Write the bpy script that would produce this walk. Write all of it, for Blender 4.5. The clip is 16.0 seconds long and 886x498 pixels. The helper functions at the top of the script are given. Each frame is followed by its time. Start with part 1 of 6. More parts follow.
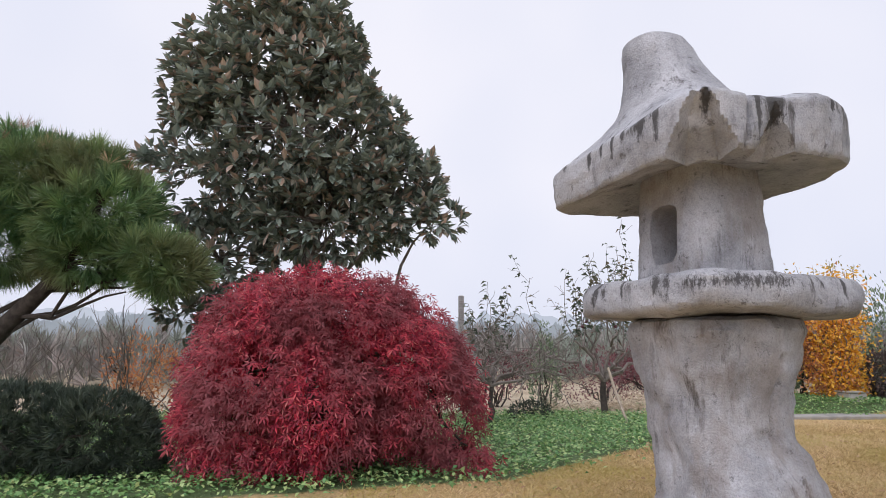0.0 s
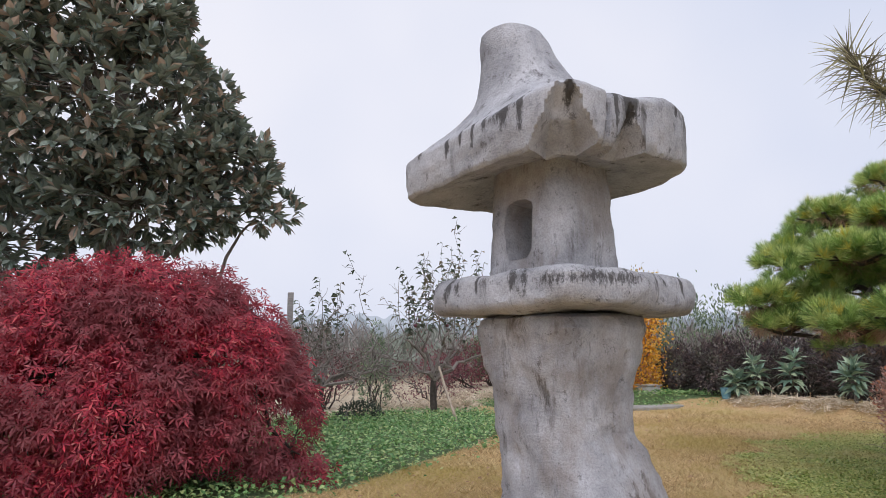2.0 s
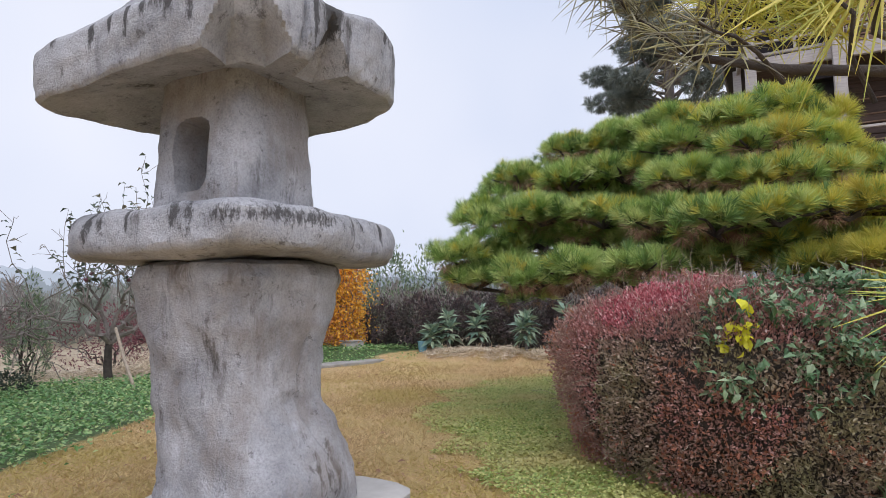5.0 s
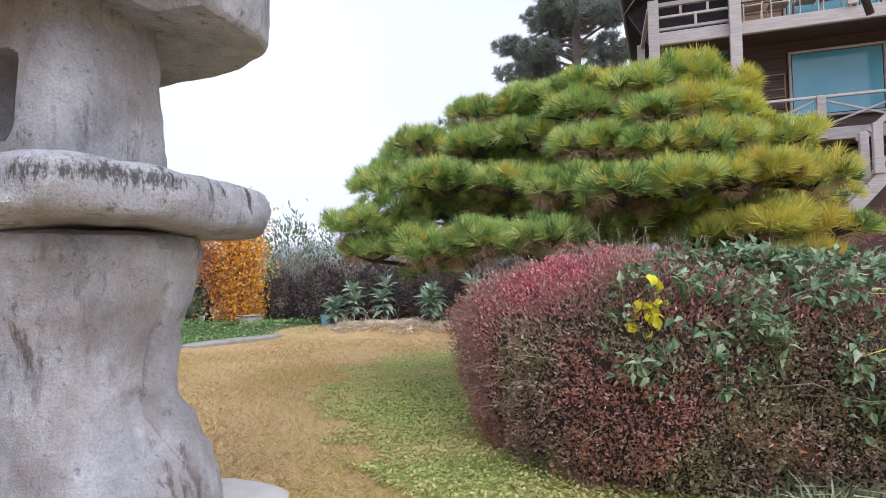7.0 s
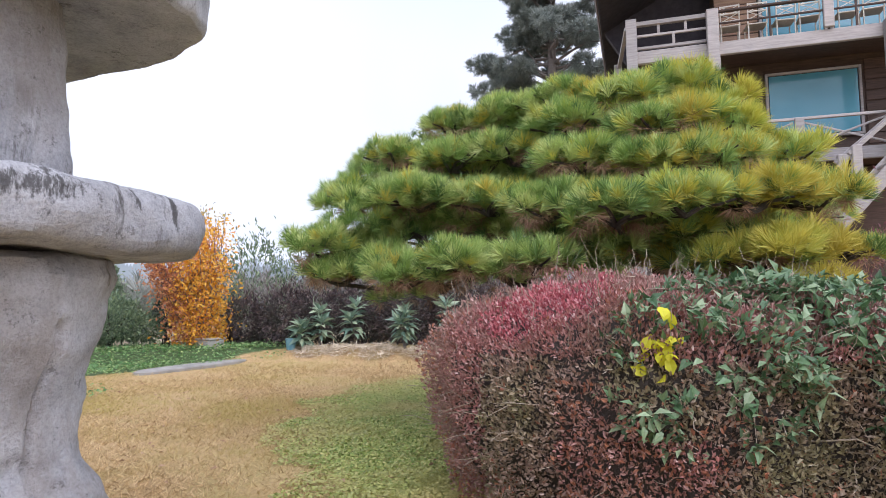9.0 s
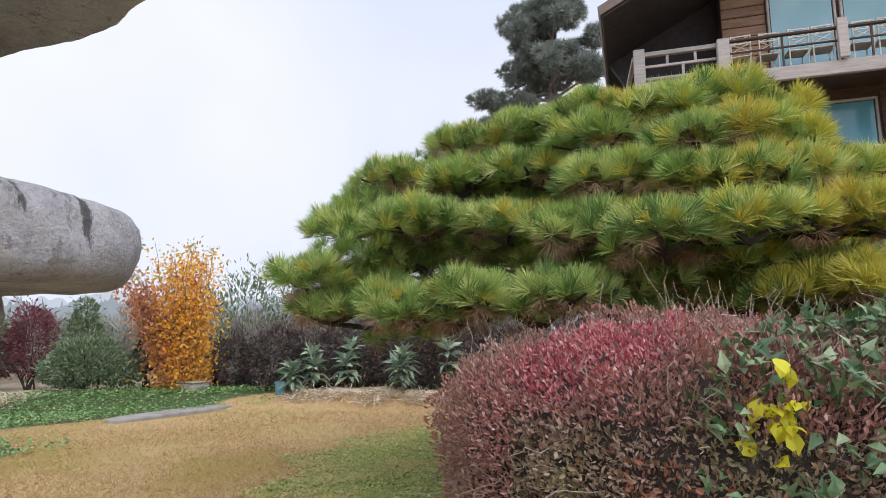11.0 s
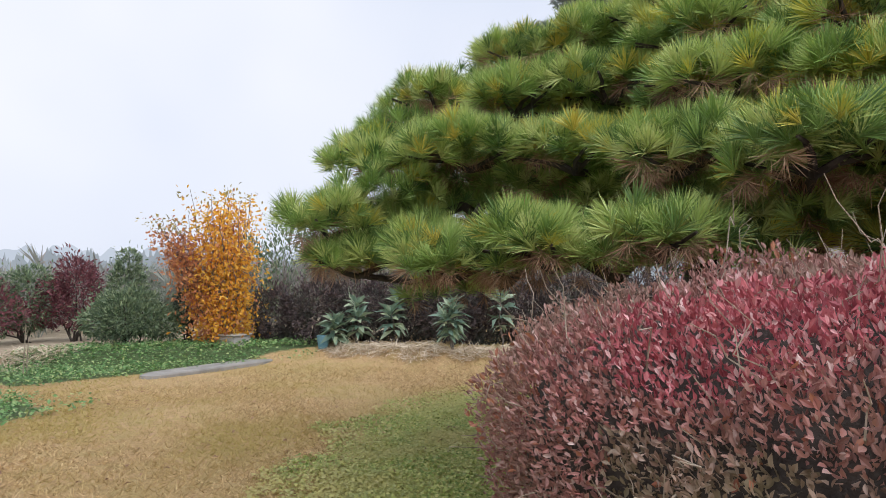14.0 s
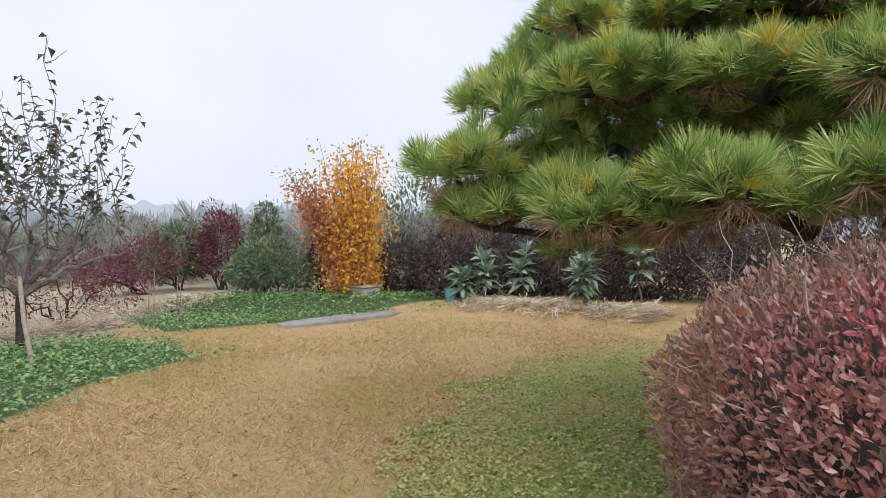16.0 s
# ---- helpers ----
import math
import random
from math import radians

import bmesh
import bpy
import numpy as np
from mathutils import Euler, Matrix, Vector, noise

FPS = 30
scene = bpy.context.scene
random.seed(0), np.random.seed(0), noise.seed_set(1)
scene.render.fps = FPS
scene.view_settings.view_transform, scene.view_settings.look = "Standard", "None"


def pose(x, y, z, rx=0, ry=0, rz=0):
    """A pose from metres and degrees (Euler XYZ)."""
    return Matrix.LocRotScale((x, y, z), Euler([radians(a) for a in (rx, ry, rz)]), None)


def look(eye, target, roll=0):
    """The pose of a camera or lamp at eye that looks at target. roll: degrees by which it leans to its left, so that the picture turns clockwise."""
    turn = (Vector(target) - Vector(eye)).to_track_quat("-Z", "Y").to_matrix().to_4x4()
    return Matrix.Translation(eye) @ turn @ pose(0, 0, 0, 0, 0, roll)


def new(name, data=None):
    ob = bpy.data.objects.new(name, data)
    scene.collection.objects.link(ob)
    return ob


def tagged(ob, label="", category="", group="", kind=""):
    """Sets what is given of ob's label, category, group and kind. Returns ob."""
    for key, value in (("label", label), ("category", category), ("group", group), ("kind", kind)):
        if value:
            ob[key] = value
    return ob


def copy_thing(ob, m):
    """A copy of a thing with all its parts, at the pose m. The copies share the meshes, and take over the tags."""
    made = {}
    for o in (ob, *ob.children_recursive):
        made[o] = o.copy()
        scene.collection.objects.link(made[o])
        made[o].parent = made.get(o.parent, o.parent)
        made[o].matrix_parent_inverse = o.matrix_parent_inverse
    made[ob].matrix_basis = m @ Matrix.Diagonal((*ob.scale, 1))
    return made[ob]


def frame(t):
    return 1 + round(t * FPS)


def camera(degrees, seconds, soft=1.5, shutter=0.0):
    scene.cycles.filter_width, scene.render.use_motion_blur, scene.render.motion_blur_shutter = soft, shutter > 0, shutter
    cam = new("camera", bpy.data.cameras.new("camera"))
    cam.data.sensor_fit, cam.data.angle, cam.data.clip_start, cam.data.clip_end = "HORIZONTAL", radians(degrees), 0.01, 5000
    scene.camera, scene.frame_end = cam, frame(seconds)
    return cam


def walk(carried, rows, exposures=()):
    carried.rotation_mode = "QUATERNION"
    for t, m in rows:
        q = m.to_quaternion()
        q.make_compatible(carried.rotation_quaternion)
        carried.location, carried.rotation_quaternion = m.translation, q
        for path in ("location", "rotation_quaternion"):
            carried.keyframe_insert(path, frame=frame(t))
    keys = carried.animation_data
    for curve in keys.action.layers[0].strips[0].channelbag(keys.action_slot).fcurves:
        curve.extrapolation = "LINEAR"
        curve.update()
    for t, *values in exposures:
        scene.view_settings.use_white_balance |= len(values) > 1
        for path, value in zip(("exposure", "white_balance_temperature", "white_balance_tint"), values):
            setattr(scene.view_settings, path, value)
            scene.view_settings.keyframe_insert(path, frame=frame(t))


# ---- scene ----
cam = camera(70.4, 16.0, soft=0.5)
PATH = [
    (0, (0.356, -0.155, 1.218), (0.709, 1.786, 1.542), 0.3),
    (0.5, (0.373, -0.074, 1.208), (0.763, 1.86, 1.534), 0.2),
    (1, (0.371, 0.053, 1.218), (0.866, 1.964, 1.538), 0.1),
    (1.5, (0.339, 0.17, 1.233), (1.019, 2.024, 1.55), 0.2),
    (2, (0.326, 0.264, 1.213), (1.197, 2.035, 1.537), -0.2),
    (2.5, (0.38, 0.308, 1.198), (1.399, 2.001, 1.509), -0.5),
    (3, (0.492, 0.39, 1.185), (1.642, 2.001, 1.472), -0.7),
    (3.5, (0.611, 0.458, 1.186), (1.889, 1.974, 1.448), -0.9),
    (4, (0.691, 0.486, 1.178), (2.077, 1.909, 1.41), -1.0),
    (4.5, (0.743, 0.537, 1.176), (2.222, 1.868, 1.379), -1.1),
    (4.7, (0.789, 0.594, 1.181), (2.305, 1.884, 1.378), -1.0),
    (6.8, (1.263, 0.838, 1.215), (2.981, 1.857, 1.306), -1.0),
    (7, (1.312, 0.844, 1.227), (3.039, 1.848, 1.313), -1.2),
    (7.5, (1.412, 0.866, 1.246), (3.152, 1.849, 1.326), -1.1),
    (8, (1.555, 0.949, 1.266), (3.309, 1.908, 1.347), -0.9),
    (8.5, (1.684, 1.039, 1.282), (3.446, 1.979, 1.389), -0.9),
    (9, (1.806, 1.126, 1.282), (3.572, 2.053, 1.428), -0.9),
    (9.2, (1.894, 1.16, 1.279), (3.659, 2.087, 1.442), -0.8),
    (11.3, (2.558, 1.623, 1.317), (4.319, 2.53, 1.592), -0.8),
    (11.5, (2.631, 1.637, 1.339), (4.394, 2.54, 1.61), -1.1),
    (12, (2.779, 1.695, 1.331), (4.54, 2.604, 1.6), -1.1),
    (12.5, (2.926, 1.801, 1.336), (4.679, 2.727, 1.599), -1.0),
    (13, (3.08, 1.91, 1.345), (4.822, 2.862, 1.587), -1.0),
    (13.5, (3.218, 1.983, 1.324), (4.948, 2.968, 1.513), -0.9),
    (14, (3.383, 2.047, 1.333), (5.073, 3.111, 1.445), -0.8),
    (14.5, (3.48, 2.119, 1.318), (5.085, 3.311, 1.364), -0.6),
    (15, (3.565, 2.239, 1.335), (5.1, 3.521, 1.336), -0.6),
    (15.5, (3.637, 2.353, 1.343), (5.122, 3.693, 1.323), -0.6),
    (16, (3.669, 2.403, 1.348), (5.123, 3.776, 1.312), -0.7),
]
EXPOSURES = [(0.0, 0.06, 6450, 14), (4.0, -0.04, 6300, 12), (7.0, 0.42, 6150, 14), (9.2, 0.48, 6100, 15), (11.3, 0.2, 6450, 11), (16.0, 0.16, 6450, 10)]
walk(cam, [(t, look(eye, target, roll)) for t, eye, target, roll in PATH], EXPOSURES)

# ---- world and light: an overcast, hazy late-autumn day ----
world = bpy.data.worlds.new("overcast_sky")
scene.world = world
world.use_nodes = True
wn, wl = world.node_tree.nodes, world.node_tree.links
wn.clear()
sky = wn.new("ShaderNodeTexSky")
sky.sky_type = "NISHITA"
sky.sun_disc = False
sky.sun_elevation, sky.sun_rotation = radians(52), radians(214)
sky.air_density, sky.dust_density, sky.ozone_density = 1.0, 4.0, 1.0
sky_sat = wn.new("ShaderNodeHueSaturation")
sky_sat.inputs["Saturation"].default_value = 0.25
sky_gain = wn.new("ShaderNodeVectorMath")
sky_gain.operation = "SCALE"
sky_gain.inputs["Scale"].default_value = 0.10
cloud = wn.new("ShaderNodeTexNoise")
cloud.inputs["Scale"].default_value = 1.6
cloud.inputs["Detail"].default_value = 3.0
cloud_ramp = wn.new("ShaderNodeValToRGB")
cloud_ramp.color_ramp.elements[0].position, cloud_ramp.color_ramp.elements[1].position = 0.35, 0.7
cloud_ramp.color_ramp.elements[0].color = (0.70, 0.76, 0.90, 1)
cloud_ramp.color_ramp.elements[1].color = (0.90, 0.915, 0.98, 1)
sky_mix = wn.new("ShaderNodeMix")
sky_mix.data_type = "RGBA"
sky_mix.inputs["Factor"].default_value = 0.92
sky_bg = wn.new("ShaderNodeBackground")
sky_bg.inputs["Strength"].default_value = 1.0
sky_out = wn.new("ShaderNodeOutputWorld")
wl.new(sky.outputs[0], sky_sat.inputs["Color"])
wl.new(sky_sat.outputs[0], sky_gain.inputs[0])
wl.new(cloud.outputs["Fac"], cloud_ramp.inputs[0])
wl.new(sky_gain.outputs[0], sky_mix.inputs["A"])
wl.new(cloud_ramp.outputs[0], sky_mix.inputs["B"])
wl.new(sky_mix.outputs["Result"], sky_bg.inputs["Color"])
wl.new(sky_bg.outputs[0], sky_out.inputs[0])

sun_data = bpy.data.lights.new("veiled_sun", "SUN")
sun_data.energy, sun_data.angle, sun_data.color = 1.9, radians(80), (1.0, 0.975, 0.99)
sun = new("veiled_sun", sun_data)
sun.matrix_world = look((-4, -6, 14), (2, 3, 0))


# ---- materials ----
def ramp(nt, fac, stops):
    n = nt.nodes.new("ShaderNodeValToRGB")
    els = n.color_ramp.elements
    while len(els) < len(stops):
        els.new(0.5)
    for e, (p, c) in zip(els, stops):
        e.position, e.color = p, (*c, 1)
    nt.links.new(fac, n.inputs[0])
    return n.outputs[0]


def noise_tex(nt, vec, scale, detail=4.0, rough=0.6):
    n = nt.nodes.new("ShaderNodeTexNoise")
    n.inputs["Scale"].default_value, n.inputs["Detail"].default_value, n.inputs["Roughness"].default_value = scale, detail, rough
    nt.links.new(vec, n.inputs["Vector"])
    return n.outputs["Fac"]


def blend(nt, fac, a, b, mode="MIX"):
    n = nt.nodes.new("ShaderNodeMix")
    n.data_type, n.blend_type = "RGBA", mode
    for sock, v in ((n.inputs["Factor"], fac), (n.inputs["A"], a), (n.inputs["B"], b)):
        if isinstance(v, (int, float)):
            sock.default_value = v
        elif isinstance(v, tuple):
            sock.default_value = (*v, 1)
        else:
            nt.links.new(v, sock)
    return n.outputs["Result"]


def start(name, rough=0.8):
    m = bpy.data.materials.new(name)
    m.use_nodes = True
    nt = m.node_tree
    b = nt.nodes["Principled BSDF"]
    b.inputs["Roughness"].default_value = rough
    tc = nt.nodes.new("ShaderNodeTexCoord")
    geo = nt.nodes.new("ShaderNodeNewGeometry")
    return m, nt, b, tc.outputs["Object"], geo


def bump(nt, b, height, strength, dist=0.01):
    n = nt.nodes.new("ShaderNodeBump")
    n.inputs["Strength"].default_value, n.inputs["Distance"].default_value = strength, dist
    nt.links.new(height, n.inputs["Height"])
    nt.links.new(n.outputs[0], b.inputs["Normal"])


def leaf_mat(name, stops, patch=None, rough=0.5, trans=0.25, patch_scale=1.2):
    """Foliage: colour by leaf, with a slower change over the plant and some light let through."""
    m, nt, b, co, geo = start(name, rough)
    col = ramp(nt, geo.outputs["Random Per Island"], stops)
    if patch:
        f = ramp(nt, noise_tex(nt, co, patch_scale, 2.0), [(0.42, (0, 0, 0)), (0.62, (1, 1, 1))])
        col = blend(nt, f, col, patch)
    nt.links.new(col, b.inputs["Base Color"])
    tr = nt.nodes.new("ShaderNodeBsdfTranslucent")
    nt.links.new(col, tr.inputs["Color"])
    mx = nt.nodes.new("ShaderNodeMixShader")
    mx.inputs[0].default_value = trans
    out = nt.nodes["Material Output"]
    nt.links.new(b.outputs[0], mx.inputs[1])
    nt.links.new(tr.outputs[0], mx.inputs[2])
    nt.links.new(mx.outputs[0], out.inputs[0])
    return m


def plain_mat(name, a, c, scale=8.0, rough=0.8, bumps=0.3, metal=0.0):
    m, nt, b, co, geo = start(name, rough)
    n1, n2 = noise_tex(nt, co, scale), noise_tex(nt, co, scale * 8)
    col = blend(nt, n2, ramp(nt, n1, [(0.3, a), (0.7, c)]), tuple(0.6 * v for v in a), "MIX")
    col = blend(nt, 0.65, col, ramp(nt, n1, [(0.3, a), (0.7, c)]))
    nt.links.new(col, b.inputs["Base Color"])
    b.inputs["Metallic"].default_value = metal
    bump(nt, b, n2, bumps)
    return m


def stretched(nt, co, scale):
    n = nt.nodes.new("ShaderNodeMapping")
    n.inputs["Scale"].default_value = scale
    nt.links.new(co, n.inputs["Vector"])
    return n.outputs[0]


def stone_mat(name, warm):
    m, nt, b, co, geo = start(name, 0.9)
    base = ramp(nt, noise_tex(nt, co, 2.6, 6, 0.65), [(0.32, (0.27, 0.275, 0.30)), (0.5, (0.43, 0.435, 0.465)), (0.68, (0.56, 0.565, 0.60))])
    grain = noise_tex(nt, co, 75, 3, 0.75)
    col = blend(nt, 0.34, base, ramp(nt, grain, [(0.36, (0.35, 0.34, 0.34)), (0.58, (1.0, 1.0, 1.0))]), "MULTIPLY")
    pits = ramp(nt, noise_tex(nt, co, 24, 5, 0.75), [(0.33, (0.30, 0.285, 0.28)), (0.43, (1, 1, 1))])
    col = blend(nt, 0.36, col, pits, "MULTIPLY")
    where = ramp(nt, noise_tex(nt, co, 1.9, 3), [(0.45, (0, 0, 0)), (0.58, (1, 1, 1))])
    streak = ramp(nt, noise_tex(nt, stretched(nt, co, (9, 9, 1.6)), 1.0, 7, 0.75), [(0.54, (0, 0, 0)), (0.64, (1, 1, 1))])
    both = blend(nt, 1.0, where, streak, "MULTIPLY")
    col = blend(nt, both, col, blend(nt, 0.82, col, (0.055, 0.05, 0.045)))
    if warm:
        tan = ramp(nt, noise_tex(nt, stretched(nt, co, (3.2, 3.2, 1.5)), 1.0, 5, 0.65), [(0.46, (0, 0, 0)), (0.60, (1, 1, 1))])
        col = blend(nt, tan, col, blend(nt, 0.42, col, (0.25, 0.20, 0.16)))
    lichen = ramp(nt, noise_tex(nt, co, 9, 6, 0.8), [(0.59, (0, 0, 0)), (0.65, (1, 1, 1))])
    col = blend(nt, lichen, col, blend(nt, 0.62, col, (0.07, 0.065, 0.06)))
    at = nt.nodes.new("ShaderNodeAttribute")
    at.attribute_name = "stain"
    lump = nt.nodes.new("ShaderNodeMath")
    lump.operation = "MULTIPLY_ADD"
    lump.inputs[1].default_value = 1.3
    nt.links.new(noise_tex(nt, stretched(nt, co, (46, 46, 16)), 1.0, 5, 0.8), lump.inputs[0])
    nt.links.new(at.outputs["Fac"], lump.inputs[2])
    drip = ramp(nt, lump.outputs[0], [(0.80, (0, 0, 0)), (1.25, (1, 1, 1))])
    col = blend(nt, drip, col, blend(nt, 0.85, col, (0.035, 0.033, 0.032)))
    nt.links.new(col, b.inputs["Base Color"])
    h = nt.nodes.new("ShaderNodeMath")
    h.operation = "ADD"
    nt.links.new(grain, h.inputs[0])
    nt.links.new(noise_tex(nt, co, 16, 6, 0.7), h.inputs[1])
    bump(nt, b, h.outputs[0], 0.7, 0.016)
    return m


def wood_mat(name, a, c, rough=0.75, along=(1.2, 14, 14)):
    m, nt, b, co, geo = start(name, rough)
    g = noise_tex(nt, stretched(nt, co, along), 2.0, 6, 0.7)
    info = nt.nodes.new("ShaderNodeObjectInfo")
    col = ramp(nt, g, [(0.3, a), (0.7, c)])
    shade = ramp(nt, info.outputs["Random"], [(0.0, (0.75, 0.75, 0.75)), (1.0, (1.15, 1.12, 1.1))])
    col = blend(nt, 1.0, col, shade, "MULTIPLY")
    nt.links.new(col, b.inputs["Base Color"])
    bump(nt, b, g, 0.4, 0.006)
    return m


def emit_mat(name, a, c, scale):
    """Far distance, its haze painted as a glowing colour."""
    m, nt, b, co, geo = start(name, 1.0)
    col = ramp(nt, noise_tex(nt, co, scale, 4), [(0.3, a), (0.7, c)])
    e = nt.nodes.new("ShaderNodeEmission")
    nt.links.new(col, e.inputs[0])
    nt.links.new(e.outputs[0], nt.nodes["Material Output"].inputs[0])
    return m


STONE = stone_mat("weathered_granite", False)
STONE_WARM = stone_mat("weathered_granite_stained", True)
CONCRETE = plain_mat("pale_concrete", (0.42, 0.40, 0.38), (0.56, 0.54, 0.51), 5, 0.9)
SLAB_STONE = plain_mat("weathered_path_stone", (0.26, 0.25, 0.23), (0.42, 0.40, 0.37), 4, 0.95, 0.6)
BARK = plain_mat("dark_bark", (0.035, 0.028, 0.024), (0.10, 0.082, 0.07), 14, 0.95, 0.8)
BARK_GREY = plain_mat("grey_bark", (0.16, 0.135, 0.12), (0.30, 0.265, 0.24), 18, 0.95, 0.6)
TWIG = plain_mat("pale_dry_twig", (0.30, 0.24, 0.18), (0.50, 0.42, 0.33), 20, 0.9, 0.3)
STRAW = leaf_mat("dry_straw", [(0.0, (0.50, 0.40, 0.27)), (0.5, (0.72, 0.61, 0.46)), (1.0, (0.85, 0.76, 0.62))], rough=0.8, trans=0.1)
NEEDLE = leaf_mat("pine_needle_green", [(0.0, (0.09, 0.18, 0.05)), (0.35, (0.26, 0.40, 0.10)), (0.7, (0.43, 0.55, 0.16)), (1.0, (0.62, 0.68, 0.27))], None, 0.45, 0.2, 0.8)
NEEDLE_GOLD = leaf_mat("pine_needle_golden", [(0.0, (0.42, 0.48, 0.08)), (0.5, (0.58, 0.58, 0.10)), (1.0, (0.70, 0.62, 0.12))], (0.62, 0.52, 0.10), 0.45, 0.2, 1.5)
NEEDLE_DEAD = leaf_mat("pine_needle_dead", [(0.0, (0.24, 0.13, 0.08)), (0.6, (0.42, 0.26, 0.16)), (1.0, (0.55, 0.38, 0.25))], None, 0.7, 0.1)
NEEDLE_OLD = leaf_mat("pine_needle_grey", [(0.0, (0.15, 0.14, 0.10)), (0.6, (0.30, 0.28, 0.18)), (1.0, (0.44, 0.42, 0.20))], None, 0.6, 0.15)
NEEDLE_DARK = leaf_mat("pine_needle_dark", [(0.0, (0.07, 0.16, 0.07)), (0.6, (0.15, 0.28, 0.11)), (1.0, (0.25, 0.38, 0.15))], (0.20, 0.23, 0.11), 0.5, 0.2, 0.9)
NEEDLE_FAR = leaf_mat("pine_needle_far", [(0.0, (0.17, 0.20, 0.18)), (1.0, (0.30, 0.33, 0.29))], None, 0.7, 0.2)
MAGNOLIA = leaf_mat("magnolia_leaf", [(0.0, (0.15, 0.19, 0.16)), (0.5, (0.24, 0.29, 0.24)), (0.80, (0.33, 0.37, 0.32)), (0.86, (0.38, 0.29, 0.23)), (1.0, (0.44, 0.33, 0.26))], None, 0.28, 0.12)
# the upper two stops put the strands' highlights into the leaf colour
MAPLE = leaf_mat("maple_leaf_red", [(0.0, (0.16, 0.008, 0.025)), (0.5, (0.36, 0.018, 0.045)), (0.85, (0.62, 0.045, 0.075)), (1.0, (0.58, 0.20, 0.18))], (0.24, 0.05, 0.06), 0.55, 0.35, 1.3)
# the palest stop paints grey-pink sky highlights onto random leaves
HEDGE_RED = leaf_mat("hedge_leaf_red", [(0.0, (0.22, 0.085, 0.08)), (0.5, (0.46, 0.19, 0.17)), (0.85, (0.60, 0.33, 0.30)), (1.0, (0.78, 0.60, 0.56))], (0.36, 0.23, 0.18), 0.45, 0.2, 1.4)
HEDGE_BROWN = leaf_mat("hedge_leaf_brown", [(0.0, (0.20, 0.13, 0.10)), (0.5, (0.36, 0.24, 0.18)), (1.0, (0.58, 0.44, 0.37))], (0.29, 0.26, 0.14), 0.5, 0.2, 1.8)
# its last stop is the same painted highlight
HEDGE_PINK = leaf_mat("hedge_leaf_crimson", [(0.0, (0.30, 0.06, 0.08)), (0.5, (0.55, 0.14, 0.16)), (0.85, (0.66, 0.27, 0.28)), (1.0, (0.80, 0.58, 0.56))], None, 0.45, 0.2)
HEDGE_RUST = leaf_mat("hedge_leaf_rust", [(0.0, (0.32, 0.12, 0.08)), (1.0, (0.54, 0.24, 0.14))], None, 0.5, 0.25)
IVY = leaf_mat("climber_leaf_green", [(0.0, (0.055, 0.12, 0.05)), (0.6, (0.14, 0.24, 0.11)), (1.0, (0.33, 0.42, 0.25))], None, 0.35, 0.2)
YELLOW_LEAF = leaf_mat("yellow_leaf", [(0.0, (0.72, 0.70, 0.03)), (1.0, (0.88, 0.84, 0.06))], None, 0.45, 0.4)
GOLD_LEAF = leaf_mat("golden_leaf", [(0.0, (0.70, 0.30, 0.03)), (0.5, (0.90, 0.50, 0.06)), (1.0, (0.95, 0.66, 0.14))], None, 0.55, 0.4)
RUSSET_LEAF = leaf_mat("russet_leaf", [(0.0, (0.38, 0.16, 0.09)), (0.5, (0.60, 0.25, 0.12)), (1.0, (0.75, 0.40, 0.16))], None, 0.55, 0.4)
OLIVE_LEAF = leaf_mat("yellow_green_leaf", [(0.0, (0.30, 0.27, 0.12)), (1.0, (0.62, 0.50, 0.18))], None, 0.55, 0.4)
BUSH_LEAF = leaf_mat("evergreen_leaf", [(0.0, (0.09, 0.14, 0.085)), (0.6, (0.18, 0.25, 0.14)), (1.0, (0.32, 0.39, 0.22))], None, 0.35, 0.15)
AZALEA_LEAF = leaf_mat("dark_azalea_leaf", [(0.0, (0.05, 0.038, 0.042)), (0.6, (0.105, 0.075, 0.075)), (1.0, (0.18, 0.125, 0.115))], (0.06, 0.07, 0.05), 0.5, 0.15)
PURPLE_LEAF = leaf_mat("purple_leaf", [(0.0, (0.12, 0.04, 0.055)), (1.0, (0.30, 0.11, 0.12))], None, 0.5, 0.25)
YEW_LEAF = leaf_mat("dark_yew_leaf", [(0.0, (0.022, 0.036, 0.026)), (1.0, (0.075, 0.10, 0.065))], None, 0.55, 0.1)
BLUE_LEAF = leaf_mat("grey_green_leaf", [(0.0, (0.13, 0.22, 0.17)), (0.6, (0.25, 0.36, 0.26)), (1.0, (0.44, 0.52, 0.34))], None, 0.4, 0.2)
COVER_LEAF = leaf_mat("ground_cover_leaf", [(0.0, (0.09, 0.22, 0.07)), (0.6, (0.22, 0.40, 0.14)), (1.0, (0.48, 0.56, 0.24))], None, 0.45, 0.25)
CLOVER_LEAF = leaf_mat("clover_leaf", [(0.0, (0.20, 0.29, 0.07)), (0.6, (0.42, 0.49, 0.14)), (1.0, (0.66, 0.63, 0.26))], (0.56, 0.50, 0.20), 0.5, 0.25, 0.9)
DRY_GRASS = leaf_mat("dry_grass_blade", [(0.0, (0.30, 0.20, 0.09)), (0.5, (0.60, 0.43, 0.22)), (1.0, (0.80, 0.62, 0.36))], (0.50, 0.40, 0.15), 0.7, 0.2, 0.5)
STRIPED = leaf_mat("striped_grass_blade", [(0.0, (0.20, 0.28, 0.14)), (0.5, (0.42, 0.45, 0.28)), (1.0, (0.62, 0.60, 0.45))], None, 0.5, 0.25)
